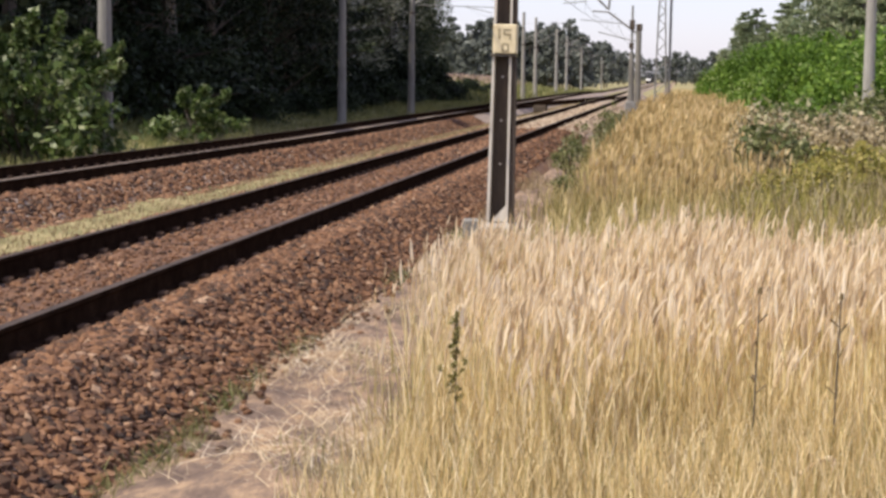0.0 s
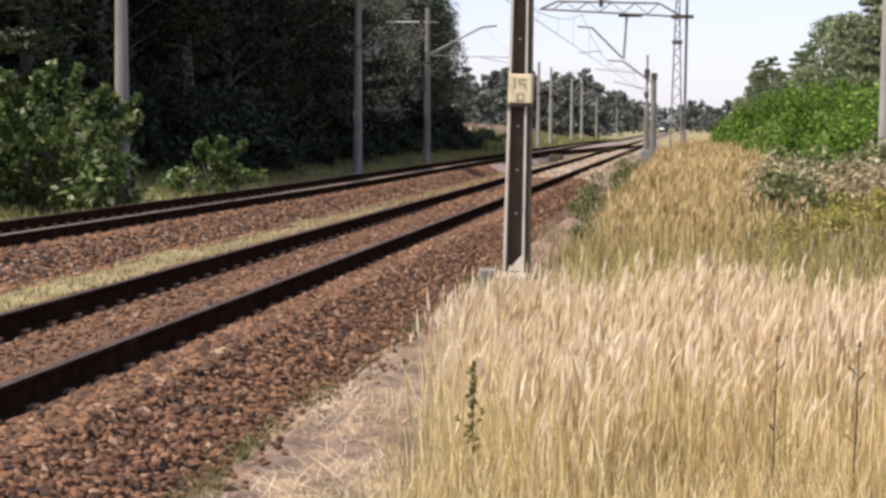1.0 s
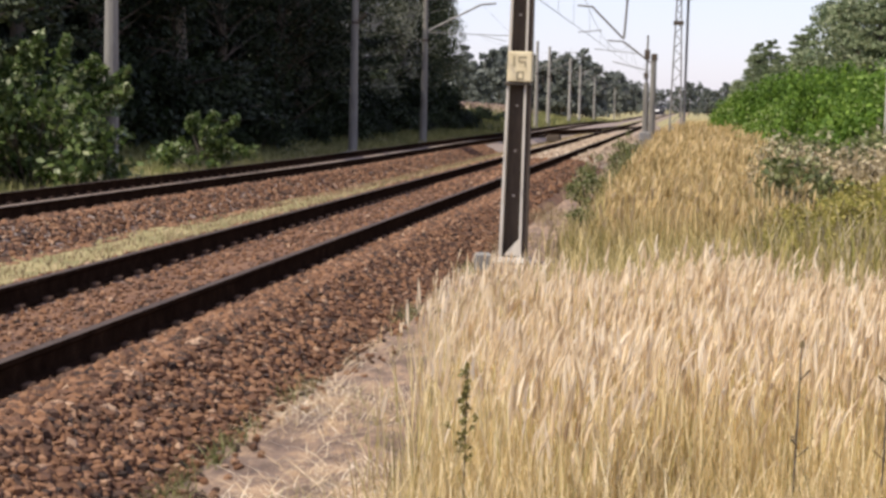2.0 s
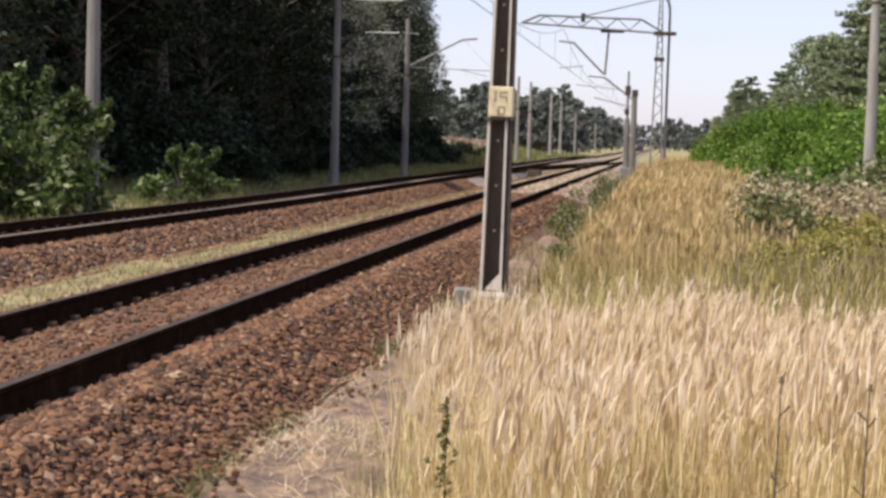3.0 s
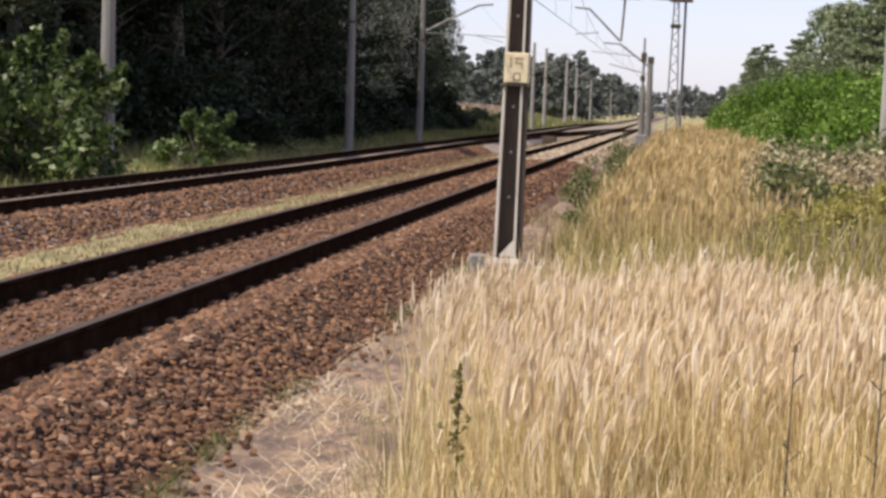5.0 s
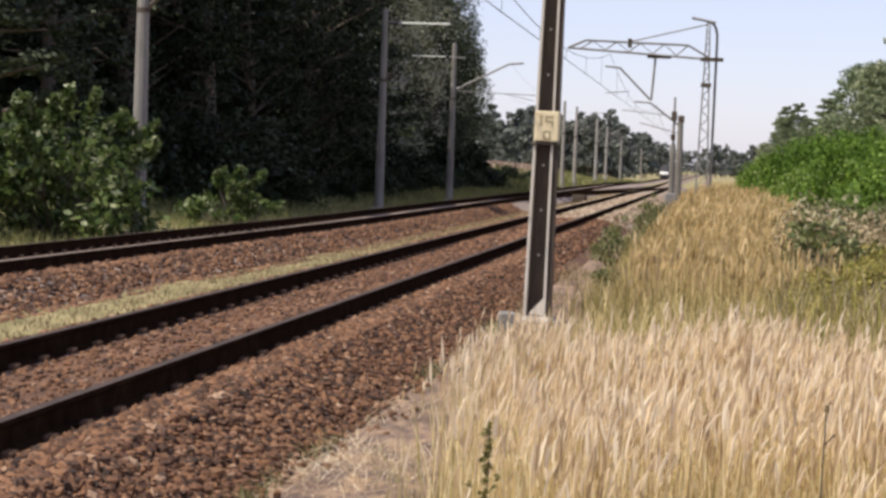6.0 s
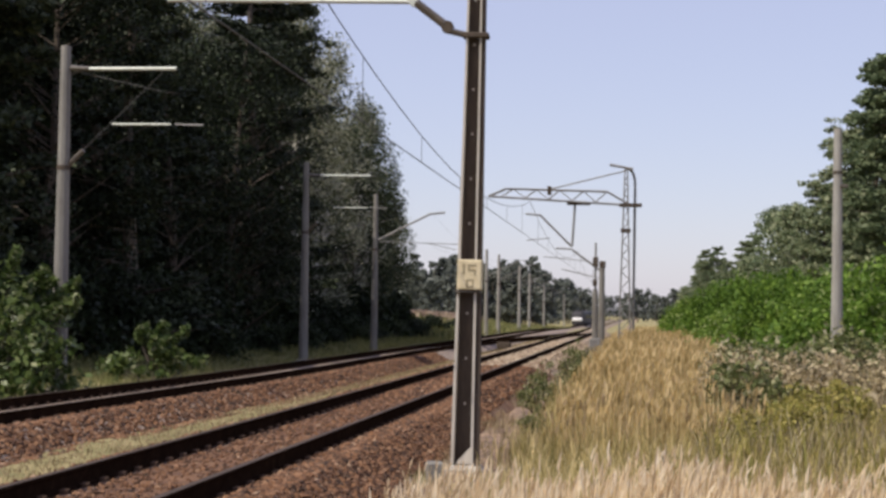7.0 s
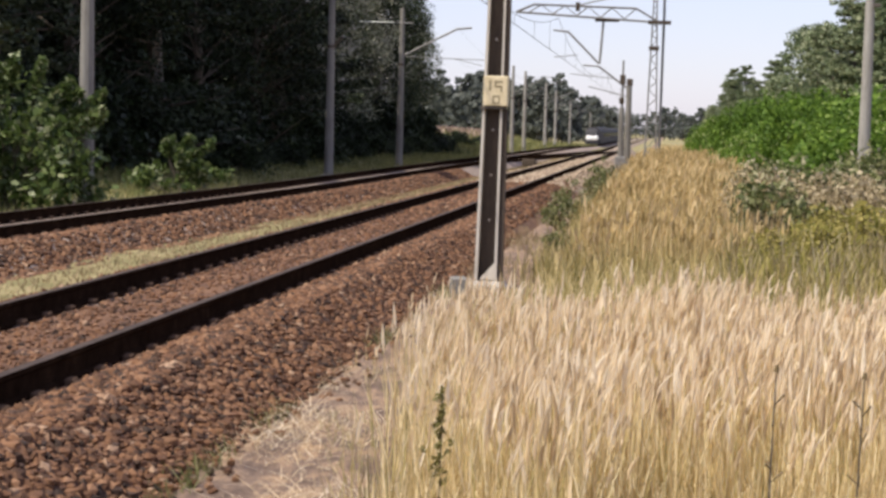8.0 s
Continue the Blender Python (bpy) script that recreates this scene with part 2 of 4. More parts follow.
def ground_mat():
    m, nt, links = nodes_of("dry_soil")
    b = nt["Principled BSDF"]
    sand = ramp(nt, links, noise_tex(nt, links, 2.4, 10, 0.8, (1.6, 0.8, 1)), [(0.38, (0.085, 0.055, 0.042)), (0.49, (0.17, 0.115, 0.085)), (0.58, (0.32, 0.215, 0.135)), (0.72, (0.50, 0.355, 0.22))])
    turf = ramp(nt, links, noise_tex(nt, links, 1.1, 8, 0.75), [(0.3, (0.10, 0.10, 0.035)), (0.5, (0.22, 0.19, 0.08)), (0.7, (0.38, 0.31, 0.16))])
    co = nt.new("ShaderNodeTexCoord")
    sp = nt.new("ShaderNodeSeparateXYZ")
    links.new(co.outputs["Object"], sp.inputs[0])
    ma = nt.new("ShaderNodeMath")          # distance from the middle of the trodden path
    ma.operation = "ADD"
    links.new(sp.outputs["X"], ma.inputs[0])
    ma.inputs[1].default_value = 2.35
    ab = nt.new("ShaderNodeMath")
    ab.operation = "ABSOLUTE"
    links.new(ma.outputs[0], ab.inputs[0])
    wob = nt.new("ShaderNodeMath")
    wob.operation = "MULTIPLY_ADD"
    links.new(noise_tex(nt, links, 1.4, 5, 0.7), wob.inputs[0])
    wob.inputs[1].default_value = 1.3
    links.new(ab.outputs[0], wob.inputs[2])
    mr = nt.new("ShaderNodeMapRange")
    mr.inputs["From Min"].default_value, mr.inputs["From Max"].default_value = 1.25, 1.75
    links.new(wob.outputs[0], mr.inputs[0])
    mx = nt.new("ShaderNodeMix")
    mx.data_type = "RGBA"
    links.new(mr.outputs[0], mx.inputs["Factor"])
    links.new(sand, mx.inputs[6])
    links.new(turf, mx.inputs[7])
    links.new(mx.outputs[2], b.inputs["Base Color"])
    b.inputs["Roughness"].default_value = 0.95
    bp = nt.new("ShaderNodeBump")
    bp.inputs["Strength"].default_value, bp.inputs["Distance"].default_value = 0.8, 0.05
    links.new(noise_tex(nt, links, 14, 6, 0.7), bp.inputs["Height"])
    links.new(bp.outputs[0], b.inputs["Normal"])
    return m


M_GROUND = ground_mat()


# ---------------------------------------------------------------- mesh helpers
def mesh_np(name, verts, faces, mats, smooth=False, index=None):
    me = bpy.data.meshes.new(name)
    me.from_pydata(np.asarray(verts, float).tolist(), [], faces.tolist() if isinstance(faces, np.ndarray) else faces)
    for m in mats if isinstance(mats, (list, tuple)) else [mats]:
        me.materials.append(m)
    if index is not None:
        me.polygons.foreach_set("material_index", index)
    if smooth:
        me.polygons.foreach_set("use_smooth", [True] * len(me.polygons))
    me.update()
    return me


def part(name, bm, material, parent, label=""):
    me = bpy.data.meshes.new(name)
    bm.to_mesh(me)
    bm.free()
    for m in material if isinstance(material, (list, tuple)) else [material]:
        me.materials.append(m)
    ob = new(name, me)
    ob.parent = parent
    return tagged(ob, label)


def thing(name, label, category, group="", at=None, kind=""):
    ob = new(name)
    ob.empty_display_size = 0.2
    if at is not None:
        ob.matrix_basis = at
    return tagged(ob, label, category, group, kind)


def add_box(bm, cx, cy, cz, sx, sy, sz, bevel=0.0, rot=None):
    m = Matrix.Translation((cx, cy, cz)) @ (rot or Matrix()) @ Matrix.Diagonal((sx, sy, sz, 1))
    geo = bmesh.ops.create_cube(bm, size=1, matrix=m)
    if bevel:
        edges = list({e for v in geo["verts"] for e in v.link_edges})
        bmesh.ops.bevel(bm, geom=edges, offset=bevel, segments=1, affect="EDGES")
    return bm


def add_rod(bm, a, b, r1, r2=None, sides=8):
    a, b = Vector(a), Vector(b)
    d = b - a
    m = Matrix.Translation((a + b) / 2) @ d.to_track_quat("Z", "Y").to_matrix().to_4x4()
    bmesh.ops.create_cone(bm, cap_ends=True, segments=sides, radius1=r1, radius2=r1 if r2 is None else r2, depth=d.length, matrix=m)
    return bm


def rod(a, b, r1, r2=None, sides=8):
    return add_rod(bmesh.new(), a, b, r1, r2, sides)


def box(*a, **k):
    return add_box(bmesh.new(), *a, **k)


def step(v, a, b):
    s = np.clip((np.asarray(v, float) - a) / (b - a), 0, 1)
    return s * s * (3 - 2 * s)


def ground_z(x, y):
    x, y = np.asarray(x, float), np.asarray(y, float)
    mound = 0.5 * step(x, -2.2, 0.2) * step(y, 20, 42)
    wav = 0.03 * np.sin(x * 1.7 + y * 0.6) + 0.025 * np.sin(y * 1.3 - x * 2.1)
    right = 0.25 * step(x, 3, 9)
    left = 0.25 * step(-x, 12.5, 18)
    verge = np.where((x < -2.7) & (x > -12.0), 0.3, 1.0)
    bank = 1.4 * step(-x, 17.5, 25) * step(y, 150, 185) * (1 - step(y, 250, 300))
    return mound + bank + wav * verge + right + left - 1.1 * step(y, 150, 360)


# ---------------------------------------------------------------- ground
def build_ground():
    xs = np.concatenate([[-1500, -600, -250, -120, -70, -45], np.arange(-32, -12, 2.0), np.arange(-12, 8.01, 0.4), [10, 13, 17, 24, 36, 60, 120, 250, 600, 1500]])
    ys = np.concatenate([[-300, -100, -40, -15], np.arange(-6, 45, 0.5), np.arange(45, 120, 2.5), [125, 140, 160, 190, 230, 280, 340, 420, 520, 700, 1000, 1600, 3000]])
    X, Y = np.meshgrid(xs, ys)
    Z = ground_z(X, Y)
    v = np.stack([X, Y, Z], -1).reshape(-1, 3)
    n, k = len(xs), len(ys)
    i = np.arange(n * k).reshape(k, n)
    f = np.stack([i[:-1, :-1], i[:-1, 1:], i[1:, 1:], i[1:, :-1]], -1).reshape(-1, 4)
    tagged(new("ground", mesh_np("ground", v, f, M_GROUND, True)), "dry sandy ground with a trodden path and sparse turf", "ground", kind="structure")


build_ground()

# ---------------------------------------------------------------- railway
NEAR_X, FAR_X = -4.68, -10.14
NEAR_Z, FAR_Z = 0.60, 0.50          # tops of the rails
HALF = 0.752


def bend(y):
    """Sideways swing of both tracks to the left in the distance."""
    return -4.0 * step(y, 150, 360)


def swing(axis, y):
    """Sideways place of a track's middle: the far track draws away a little towards the station end."""
    return axis + bend(y) - (0.022 * np.clip(45.0 - np.asarray(y, float), 0, 60) if axis == FAR_X else 0.0)


def fall(y):
    """The gentle fall of the line in the distance."""
    return -1.1 * step(y, 150, 360)


def strip(name, axis, profile, ys, mat, smooth=False):
    """A profile of (x, z) carried along the track."""
    pr = np.array(profile, float)
    v = []
    for y in ys:
        q = np.zeros((len(pr), 3))
        q[:, 0], q[:, 1], q[:, 2] = swing(axis, y) + pr[:, 0], y, pr[:, 1] + fall(y)
        v.append(q)
    v = np.concatenate(v)
    n, k = len(pr), len(ys)
    i = np.arange(n * k).reshape(k, n)
    f = np.stack([i[:-1, :-1], i[:-1, 1:], i[1:, 1:], i[1:, :-1]], -1).reshape(-1, 4)
    return mesh_np(name, v, f, mat, smooth)


Y_LONG = np.concatenate([np.arange(-30, 150, 6.0), np.arange(150, 901, 15.0)])


def bed_profile(top):
    t = top - 0.20
    return [(-2.1, -0.02), (-1.5, t), (-0.95, t + 0.015), (-0.85, t - 0.03), (-0.65, t - 0.03), (-0.5, t + 0.02), (0, t + 0.025), (0.5, t + 0.02), (0.65, t - 0.03), (0.85, t - 0.03), (0.95, t + 0.01), (1.29, t + 0.005), (1.93, -0.03)]


def rail_profile():
    h = [(0.0365, 0), (0.0365, -0.035), (0.010, -0.055), (0.010, -0.165), (0.07, -0.185), (0.07, -0.20)]
    right = [(x, z) for x, z in h]
    return [(-x, z) for x, z in reversed(right)] + right


def build_track(axis, top, label, first, count):
    track = thing("railway_track", label, "railway track", "parallel railway tracks")
    pr = rail_profile()
    n = len(pr)
    for side in (-1, 1):
        loop = [(side * HALF + x, top + z) for x, z in pr] + [(side * HALF + pr[0][0], top + pr[0][1])]
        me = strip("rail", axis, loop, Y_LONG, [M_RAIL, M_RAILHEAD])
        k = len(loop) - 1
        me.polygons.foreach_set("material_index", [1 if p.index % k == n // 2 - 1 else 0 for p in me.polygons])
        ob = new("rail", me)
        ob.parent = track
        tagged(ob, "rusty rail with shade-darkened sides and a worn head")
    bm = bmesh.new()
    add_box(bm, 0, 0, -0.10, 2.5, 0.24, 0.20, bevel=0.03)
    sl = bpy.data.meshes.new("sleeper")
    bm.to_mesh(sl)
    bm.free()
    sl.materials.append(M_SLEEPER)
    bm = bmesh.new()
    add_box(bm, 0, 0, 0.02, 0.07, 0.12, 0.06, bevel=0.014)
    cl = bpy.data.meshes.new("rail_clip")
    bm.to_mesh(cl)
    bm.free()
    cl.materials.append(M_CLIP)
    rest = bmesh.new()
    for i in range(count):
        y = first + 0.6 * i + random.uniform(-0.02, 0.02)
        ob = new("sleeper", sl)
        ob.parent = track
        ob.location = (swing(axis, y), y, top - 0.20 + fall(y))
        for d in (-HALF - 0.10, -HALF + 0.10, HALF - 0.10, HALF + 0.10):
            if i < 72:
                ob = new("rail_clip", cl)
                ob.parent = track
                ob.location = (swing(axis, y) + d, y, top - 0.20)
            else:
                add_box(rest, swing(axis, y) + d, y, top - 0.18 + fall(y), 0.07, 0.12, 0.06)
    tagged(part("rail_clip", rest, M_CLIP, track), kind="stuff")
    return track


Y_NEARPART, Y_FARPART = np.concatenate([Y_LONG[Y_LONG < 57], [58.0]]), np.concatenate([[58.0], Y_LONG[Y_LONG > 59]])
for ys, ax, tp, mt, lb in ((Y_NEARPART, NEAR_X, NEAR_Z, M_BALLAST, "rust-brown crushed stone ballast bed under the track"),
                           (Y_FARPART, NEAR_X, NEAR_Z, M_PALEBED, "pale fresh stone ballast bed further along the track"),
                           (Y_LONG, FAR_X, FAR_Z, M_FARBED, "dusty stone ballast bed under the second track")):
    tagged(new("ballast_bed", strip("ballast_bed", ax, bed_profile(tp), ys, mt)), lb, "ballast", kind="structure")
near_track = build_track(NEAR_X, NEAR_Z, "near railway track with rusty rails on brown ballast", 6.0, 230)
far_track = build_track(FAR_X, FAR_Z, "second railway track with rusty rails beside the forest", 20.0, 190)


# ---------------------------------------------------------------- overhead line
def mast_body(x, y, z0, height, label, group, mat):
    ob = thing("catenary_mast", label, "catenary mast", group, pose(x, y, z0))
    part("pole", rod((0, 0, 0), (0, 0, height), 0.19, 0.115, 12), mat, ob)
    part("footing", box(0, 0, 0.1, 0.5, 0.5, 0.4, bevel=0.04), M_FOOT, ob)
    part("collar", rod((0, 0, height - 2.8), (0, 0, height - 2.7), 0.155, None, 12), M_STEEL, ob)
    return ob


MG = "catenary masts by the forest"


def armed_mast(x, y, height, z0):
    ob = mast_body(x, y, z0, height, "tapered grey concrete catenary mast with two cantilever arms", MG, M_DARKCONCRETE)
    part("tie_arm", rod((0.55, 0, height - 0.52), (2.55, 0, height - 0.52), 0.042), M_TUBE, ob, "pale zinc tube arm")
    part("insulator", rod((0.1, 0, height - 0.5), (0.55, 0, height - 0.52), 0.07, 0.05), M_INSUL, ob)
    part("registration_arm", rod((1.1, 0, height - 1.77), (2.45, 0, height - 1.77), 0.024), M_TUBE, ob, "pale zinc tube arm")
    part("registration_arm", rod((2.55, 0, height - 1.77), (3.2, 0, height - 1.79), 0.02), M_GREYSTEEL, ob)
    part("stay", rod((0.12, 0, height - 0.55), (2.2, 0.05, height - 1.02), 0.010), M_WIRE, ob)
    part("strut", rod((0.1, 0, height - 2.7), (2.3, 0, height - 0.55), 0.008), M_WIRE, ob)
    part("insulator", rod((0.1, 0, height - 2.7), (0.45, 0, height - 2.36), 0.06), M_INSUL, ob)
    return ob


def strut_mast(x, y, height, z0, group, slim=1.0):
    """A mast whose raking strut reaches over the far track."""
    # masts by the forest take the shaded tone, distant ones the sunlit tone
    ob = mast_body(x, y, z0, height, "grey concrete catenary mast with a raking steel strut", group, M_DARKCONCRETE if group == MG else M_CONCRETE)
    part("strut", rod((0.1, 0, height - 2.3), (2.75, 0, height - 0.95), 0.05 * slim), M_GREYSTEEL, ob)
    part("strut_end", rod((2.7, 0, height - 0.97), (3.45, 0, height - 0.90), 0.05 * slim), M_GREYSTEEL, ob)
    part("registration_arm", rod((0.1, 0, height - 2.35), (4.1, 0, height - 2.45), 0.02 * slim), M_GREYSTEEL, ob)
    part("steady_arm", rod((2.6, 0, height - 2.42), (4.0, 0, height - 2.72), 0.016 * slim), M_GREYSTEEL, ob)
    return ob


left_mast = armed_mast(-12.90, 37.2, 8.0, 0.02)
copy_thing(left_mast, pose(-13.0, 65.8, -0.08))
strut_mast(-13.0, 83.6, 8.0, -0.08, MG)
far_mast = None
for yy in (145.6, 158.5, 192, 219, 286, 389):
    at = (-13.0 + float(bend(yy)), yy, -0.08 + float(fall(yy)))
    if far_mast is None:
        far_mast = strut_mast(at[0], at[1], 7.6, at[2], "distant catenary masts", 0.5)
    else:
        copy_thing(far_mast, pose(*at))


def steel_mast():
    m = thing("catenary_mast", "brown steel section mast with pale flanges and a number plate", "catenary mast", "", pose(-2.36, 23.5, 0.0, 0, 0.7, 0))
    H = 8.6

    def taper(x0, x1, y0, y1, mat, name, label=""):
        bm = bmesh.new()
        k = 0.56
        vs = [bm.verts.new((x * s, y * s, z)) for z, s in ((-0.1, 1.0), (H, k)) for x, y in ((x0, y0), (x1, y0), (x1, y1), (x0, y1))]
        for f in ((0, 1, 2, 3), (4, 5, 6, 7), (0, 1, 5, 4), (1, 2, 6, 5), (2, 3, 7, 6), (3, 0, 4, 7)):
            bm.faces.new([vs[i] for i in f])
        bmesh.ops.recalc_face_normals(bm, faces=bm.faces)
        return part(name, bm, mat, m, label)

    # sun and shade put in as colour: pale flanges, dark web and angle
    taper(-0.190, -0.150, -0.14, 0.14, M_FLANGE, "flange", "steel flange in the pale tone of a sunlit edge")
    taper(0.085, 0.120, -0.14, 0.14, M_FLANGE, "flange", "steel flange in the pale tone of a sunlit edge")
    taper(-0.150, 0.085, 0.03, 0.05, M_STEEL, "web", "steel web, dark brown as in the flange's shade")
    taper(0.120, 0.190, -0.10, 0.14, M_STEEL, "side_angle", "steel angle, dark brown like a shaded side")
    bm = bmesh.new()
    add_box(bm, 0, 0, -0.05, 0.52, 0.50, 0.22, bevel=0.06)
    part("footing", bm, M_FOOT, m, "pale concrete footing")
    bm = bmesh.new()
    vs = [bm.verts.new(p) for p in ((-0.13, -0.10, 0.08), (0.10, -0.10, 0.08), (0.10, -0.10, 0.34), (-0.13, -0.08, 0.08), (0.10, -0.08, 0.08), (0.10, -0.08, 0.34))]
    for f in ((0, 1, 2), (5, 4, 3), (0, 3, 4, 1), (1, 4, 5, 2), (2, 5, 3, 0)):
        bm.faces.new([vs[i] for i in f])
    bmesh.ops.recalc_face_normals(bm, faces=bm.faces)
    part("gusset", bm, M_FLANGE, m)
    for zz in np.arange(0.9, 8.2, 0.62):
        s = 1 - 0.44 * zz / H
        part("rivet", box(-0.03 * s, 0.03 * s - 0.008, zz, 0.03, 0.02, 0.03), M_FLANGE, m)
    plate = part("number_plate", box(0.01, -0.175, 2.67, 0.335, 0.03, 0.41, bevel=0.012), M_PLATE, m, "cream enamel number plate")
    part("plate_side", box(0.172, -0.06, 2.67, 0.014, 0.22, 0.41, bevel=0.004), M_PLATE, plate)
    for cx, cz, sx, sz in ((-0.07, 2.745, 0.035, 0.14), (0.045, 2.80, 0.11, 0.025), (0.0, 2.765, 0.025, 0.07), (0.05, 2.735, 0.09, 0.022), (0.085, 2.70, 0.025, 0.07),
                           (0.02, 2.60, 0.09, 0.022), (-0.02, 2.55, 0.022, 0.09), (0.06, 2.55, 0.022, 0.09), (0.02, 2.505, 0.09, 0.02)):
        part("mark", box(cx, -0.1925, cz, sx, 0.006, sz), M_INK, plate, "faded dark figure bar")
    # dark band added as the shadow under the number plate
    part("plate_shade", box(-0.01, -0.02, 2.44, 0.36, 0.30, 0.035, bevel=0.006), M_INSUL, m)
    part("bracket_clamp", box(0, -0.01, 5.98, 0.36, 0.26, 0.07, bevel=0.01), M_STEEL, m)
    part("insulator", rod((-0.12, 0, 5.99), (-0.42, 0, 6.06), 0.045), M_INSUL, m)
    part("joint", rod((-0.40, -0.05, 6.10), (-0.40, 0.05, 6.10), 0.09), M_STEEL, m)
    part("strut", rod((-0.36, 0, 6.07), (-2.2, 0, 7.45), 0.04), M_GREYSTEEL, m, "grey steel strut")
    part("insulator", rod((-0.45, 0, 6.14), (-0.85, 0, 6.44), 0.06), M_INSUL, m)
    part("registration_arm", rod((-0.88, 0, 6.45), (-4.40, 0, 6.46), 0.033), M_TUBE, m, "pale zinc tube arm")
    part("clamp", rod((-0.88, -0.04, 6.45), (-0.88, 0.04, 6.45), 0.07), M_TUBE, m)
    part("tie", rod((-0.08, 0, 8.3), (-2.2, 0, 7.45), 0.025), M_GREYSTEEL, m)
    return m


steel_mast()


def lattice_mast():
    m = thing("lattice_mast", "slender steel lattice mast with a long truss boom", "catenary mast", "", pose(-0.52, 73, 0.4))
    H = 7.9

    def half(z):
        return 0.27 * (1 - 0.8 * z / H)

    for sx in (-1, 1):
        for sy in (-1, 1):
            part("leg", rod((sx * half(0) - 0.1, sy * half(0), -0.3), (sx * half(H) - 0.1, sy * half(H), H), 0.035, 0.03, 6), M_GREYSTEEL, m)
    z, k = 0.0, 0
    while z < H - 0.4:
        d = max(0.25, half(z) * 2.0)
        for sy in (-1, 1):
            s = 1 if k % 2 else -1
            part("lacing", rod((s * half(z) - 0.1, sy * half(z), z), (-s * half(z + d) - 0.1, sy * half(z + d), z + d), 0.018, None, 5), M_GREYSTEEL, m)
        z, k = z + d, k + 1
    part("band", box(-0.1, 0, 5.3, 0.42, 0.42, 0.16), M_STEEL, m)
    part("band", box(0.1, 0, 6.38, 0.95, 0.42, 0.14), M_STEEL, m)
    boom = thing("boom", "", "")
    boom.parent = m
    lo0, lo1, up0, up1 = (0.1, 6.38), (-5.95, 6.72), (-0.9, 6.95), (-5.2, 7.05)
    for yy in (-0.16, 0.16):
        for a, b in ((lo0, lo1), (up0, up1), (lo0, up0), (lo1, up1)):
            part("chord", rod((a[0], yy, a[1]), (b[0], yy, b[1]), 0.035, None, 6), M_GREYSTEEL, boom)
        for i in range(9):
            x0 = -0.9 - i * 0.5
            za, zb = 6.44 + (-x0) * 0.056, 6.92 + (-x0) * 0.023
            p, q = ((x0, za), (x0 - 0.5, zb)) if i % 2 else ((x0, zb), (x0 - 0.5, za))
            part("lacing", rod((p[0], yy, p[1]), (q[0], yy, q[1]), 0.016, None, 5), M_GREYSTEEL, boom)
    part("tie", rod((-0.1, 0, 7.85), (-3.3, 0, 7.05), 0.03), M_GREYSTEEL, m)
    part("tie_block", box(-3.35, 0, 6.98, 0.16, 0.4, 0.35), M_STEEL, m)
    part("hanger", rod((-2.25, 0, 6.45), (-2.36, 0, 4.6), 0.05), M_GREYSTEEL, m)
    part("hanger_head", box(-2.1, 0, 6.43, 1.0, 0.2, 0.11), M_STEEL, m)
    part("cantilever", rod((-2.4, 0, 4.62), (-3.75, 0, 5.95), 0.045), M_GREYSTEEL, m)
    part("cantilever_end", rod((-3.7, 0, 5.92), (-4.35, 0, 5.98), 0.04), M_GREYSTEEL, m)
    part("steady_arm", rod((-3.3, 0, 4.95), (-4.3, 0, 4.85), 0.02), M_GREYSTEEL, m)
    part("cap_arm", rod((0.2, 0, 7.92), (-0.8, 0, 8.1), 0.05, 0.06), M_GREYSTEEL, m)
    # stay pipe that rises beside the mast and bends over its top
    pts = [(0.25, 0.3, -0.3), (0.28, 0.3, 7.1), (0.27, 0.28, 7.45), (0.2, 0.2, 7.75), (0.05, 0.1, 7.92), (-0.15, 0, 7.95)]
    bm = bmesh.new()
    for a, b in zip(pts, pts[1:]):
        add_rod(bm, a, b, 0.055)
    part("stay_pipe", bm, M_GREYSTEEL, m, "grey bent pipe")
    return m


lattice_mast()


def signal():
    s = thing("railway_signal", "grey trackside light signal on a tall post", "railway signal", "", pose(-2.08, 81, 0.0))
    part("post", rod((0, 0, -0.1), (0, 0, 3.3), 0.17, 0.12, 10), M_DARKCONCRETE, s)
    part("pipe", rod((0, 0, 3.2), (0, 0, 5.5), 0.065, 0.05, 10), M_GREYSTEEL, s, "thin grey steel pipe")
    part("lamp_housing", box(0.0, -0.05, 4.6, 0.26, 0.25, 0.46, bevel=0.04), M_STEEL, s)
    part("lamp_housing", box(-0.02, -0.05, 3.62, 0.22, 0.22, 0.3, bevel=0.04), M_STEEL, s)
    part("cabinet", box(0.0, -0.1, 0.5, 0.5, 0.4, 1.0, bevel=0.03), M_GREYSTEEL, s)
    p = thing("catenary_mast", "plain grey concrete mast with a boxed head and a bracket", "catenary mast", "", pose(-1.86, 85, 0.0))
    part("pole", rod((0, 0, -0.1), (0, 0, 4.45), 0.18, 0.14, 10), M_DARKCONCRETE, p)
    part("cantilever", rod((-0.1, 0, 4.3), (-1.55, 0, 5.36), 0.05), M_GREYSTEEL, p)
    part("cantilever_end", rod((-1.5, 0, 5.34), (-2.3, 0, 5.38), 0.04), M_GREYSTEEL, p)
    part("registration_arm", rod((-0.1, 0, 3.9), (-2.0, 0, 4.35), 0.025), M_GREYSTEEL, p)
    part("registration_arm", rod((-0.6, 0, 4.75), (-2.9, 0, 4.95), 0.02), M_GREYSTEEL, p)
    part("head_box", box(0.02, 0, 4.6, 0.30, 0.3, 0.34, bevel=0.03), M_STEEL, p)
    return s


signal()


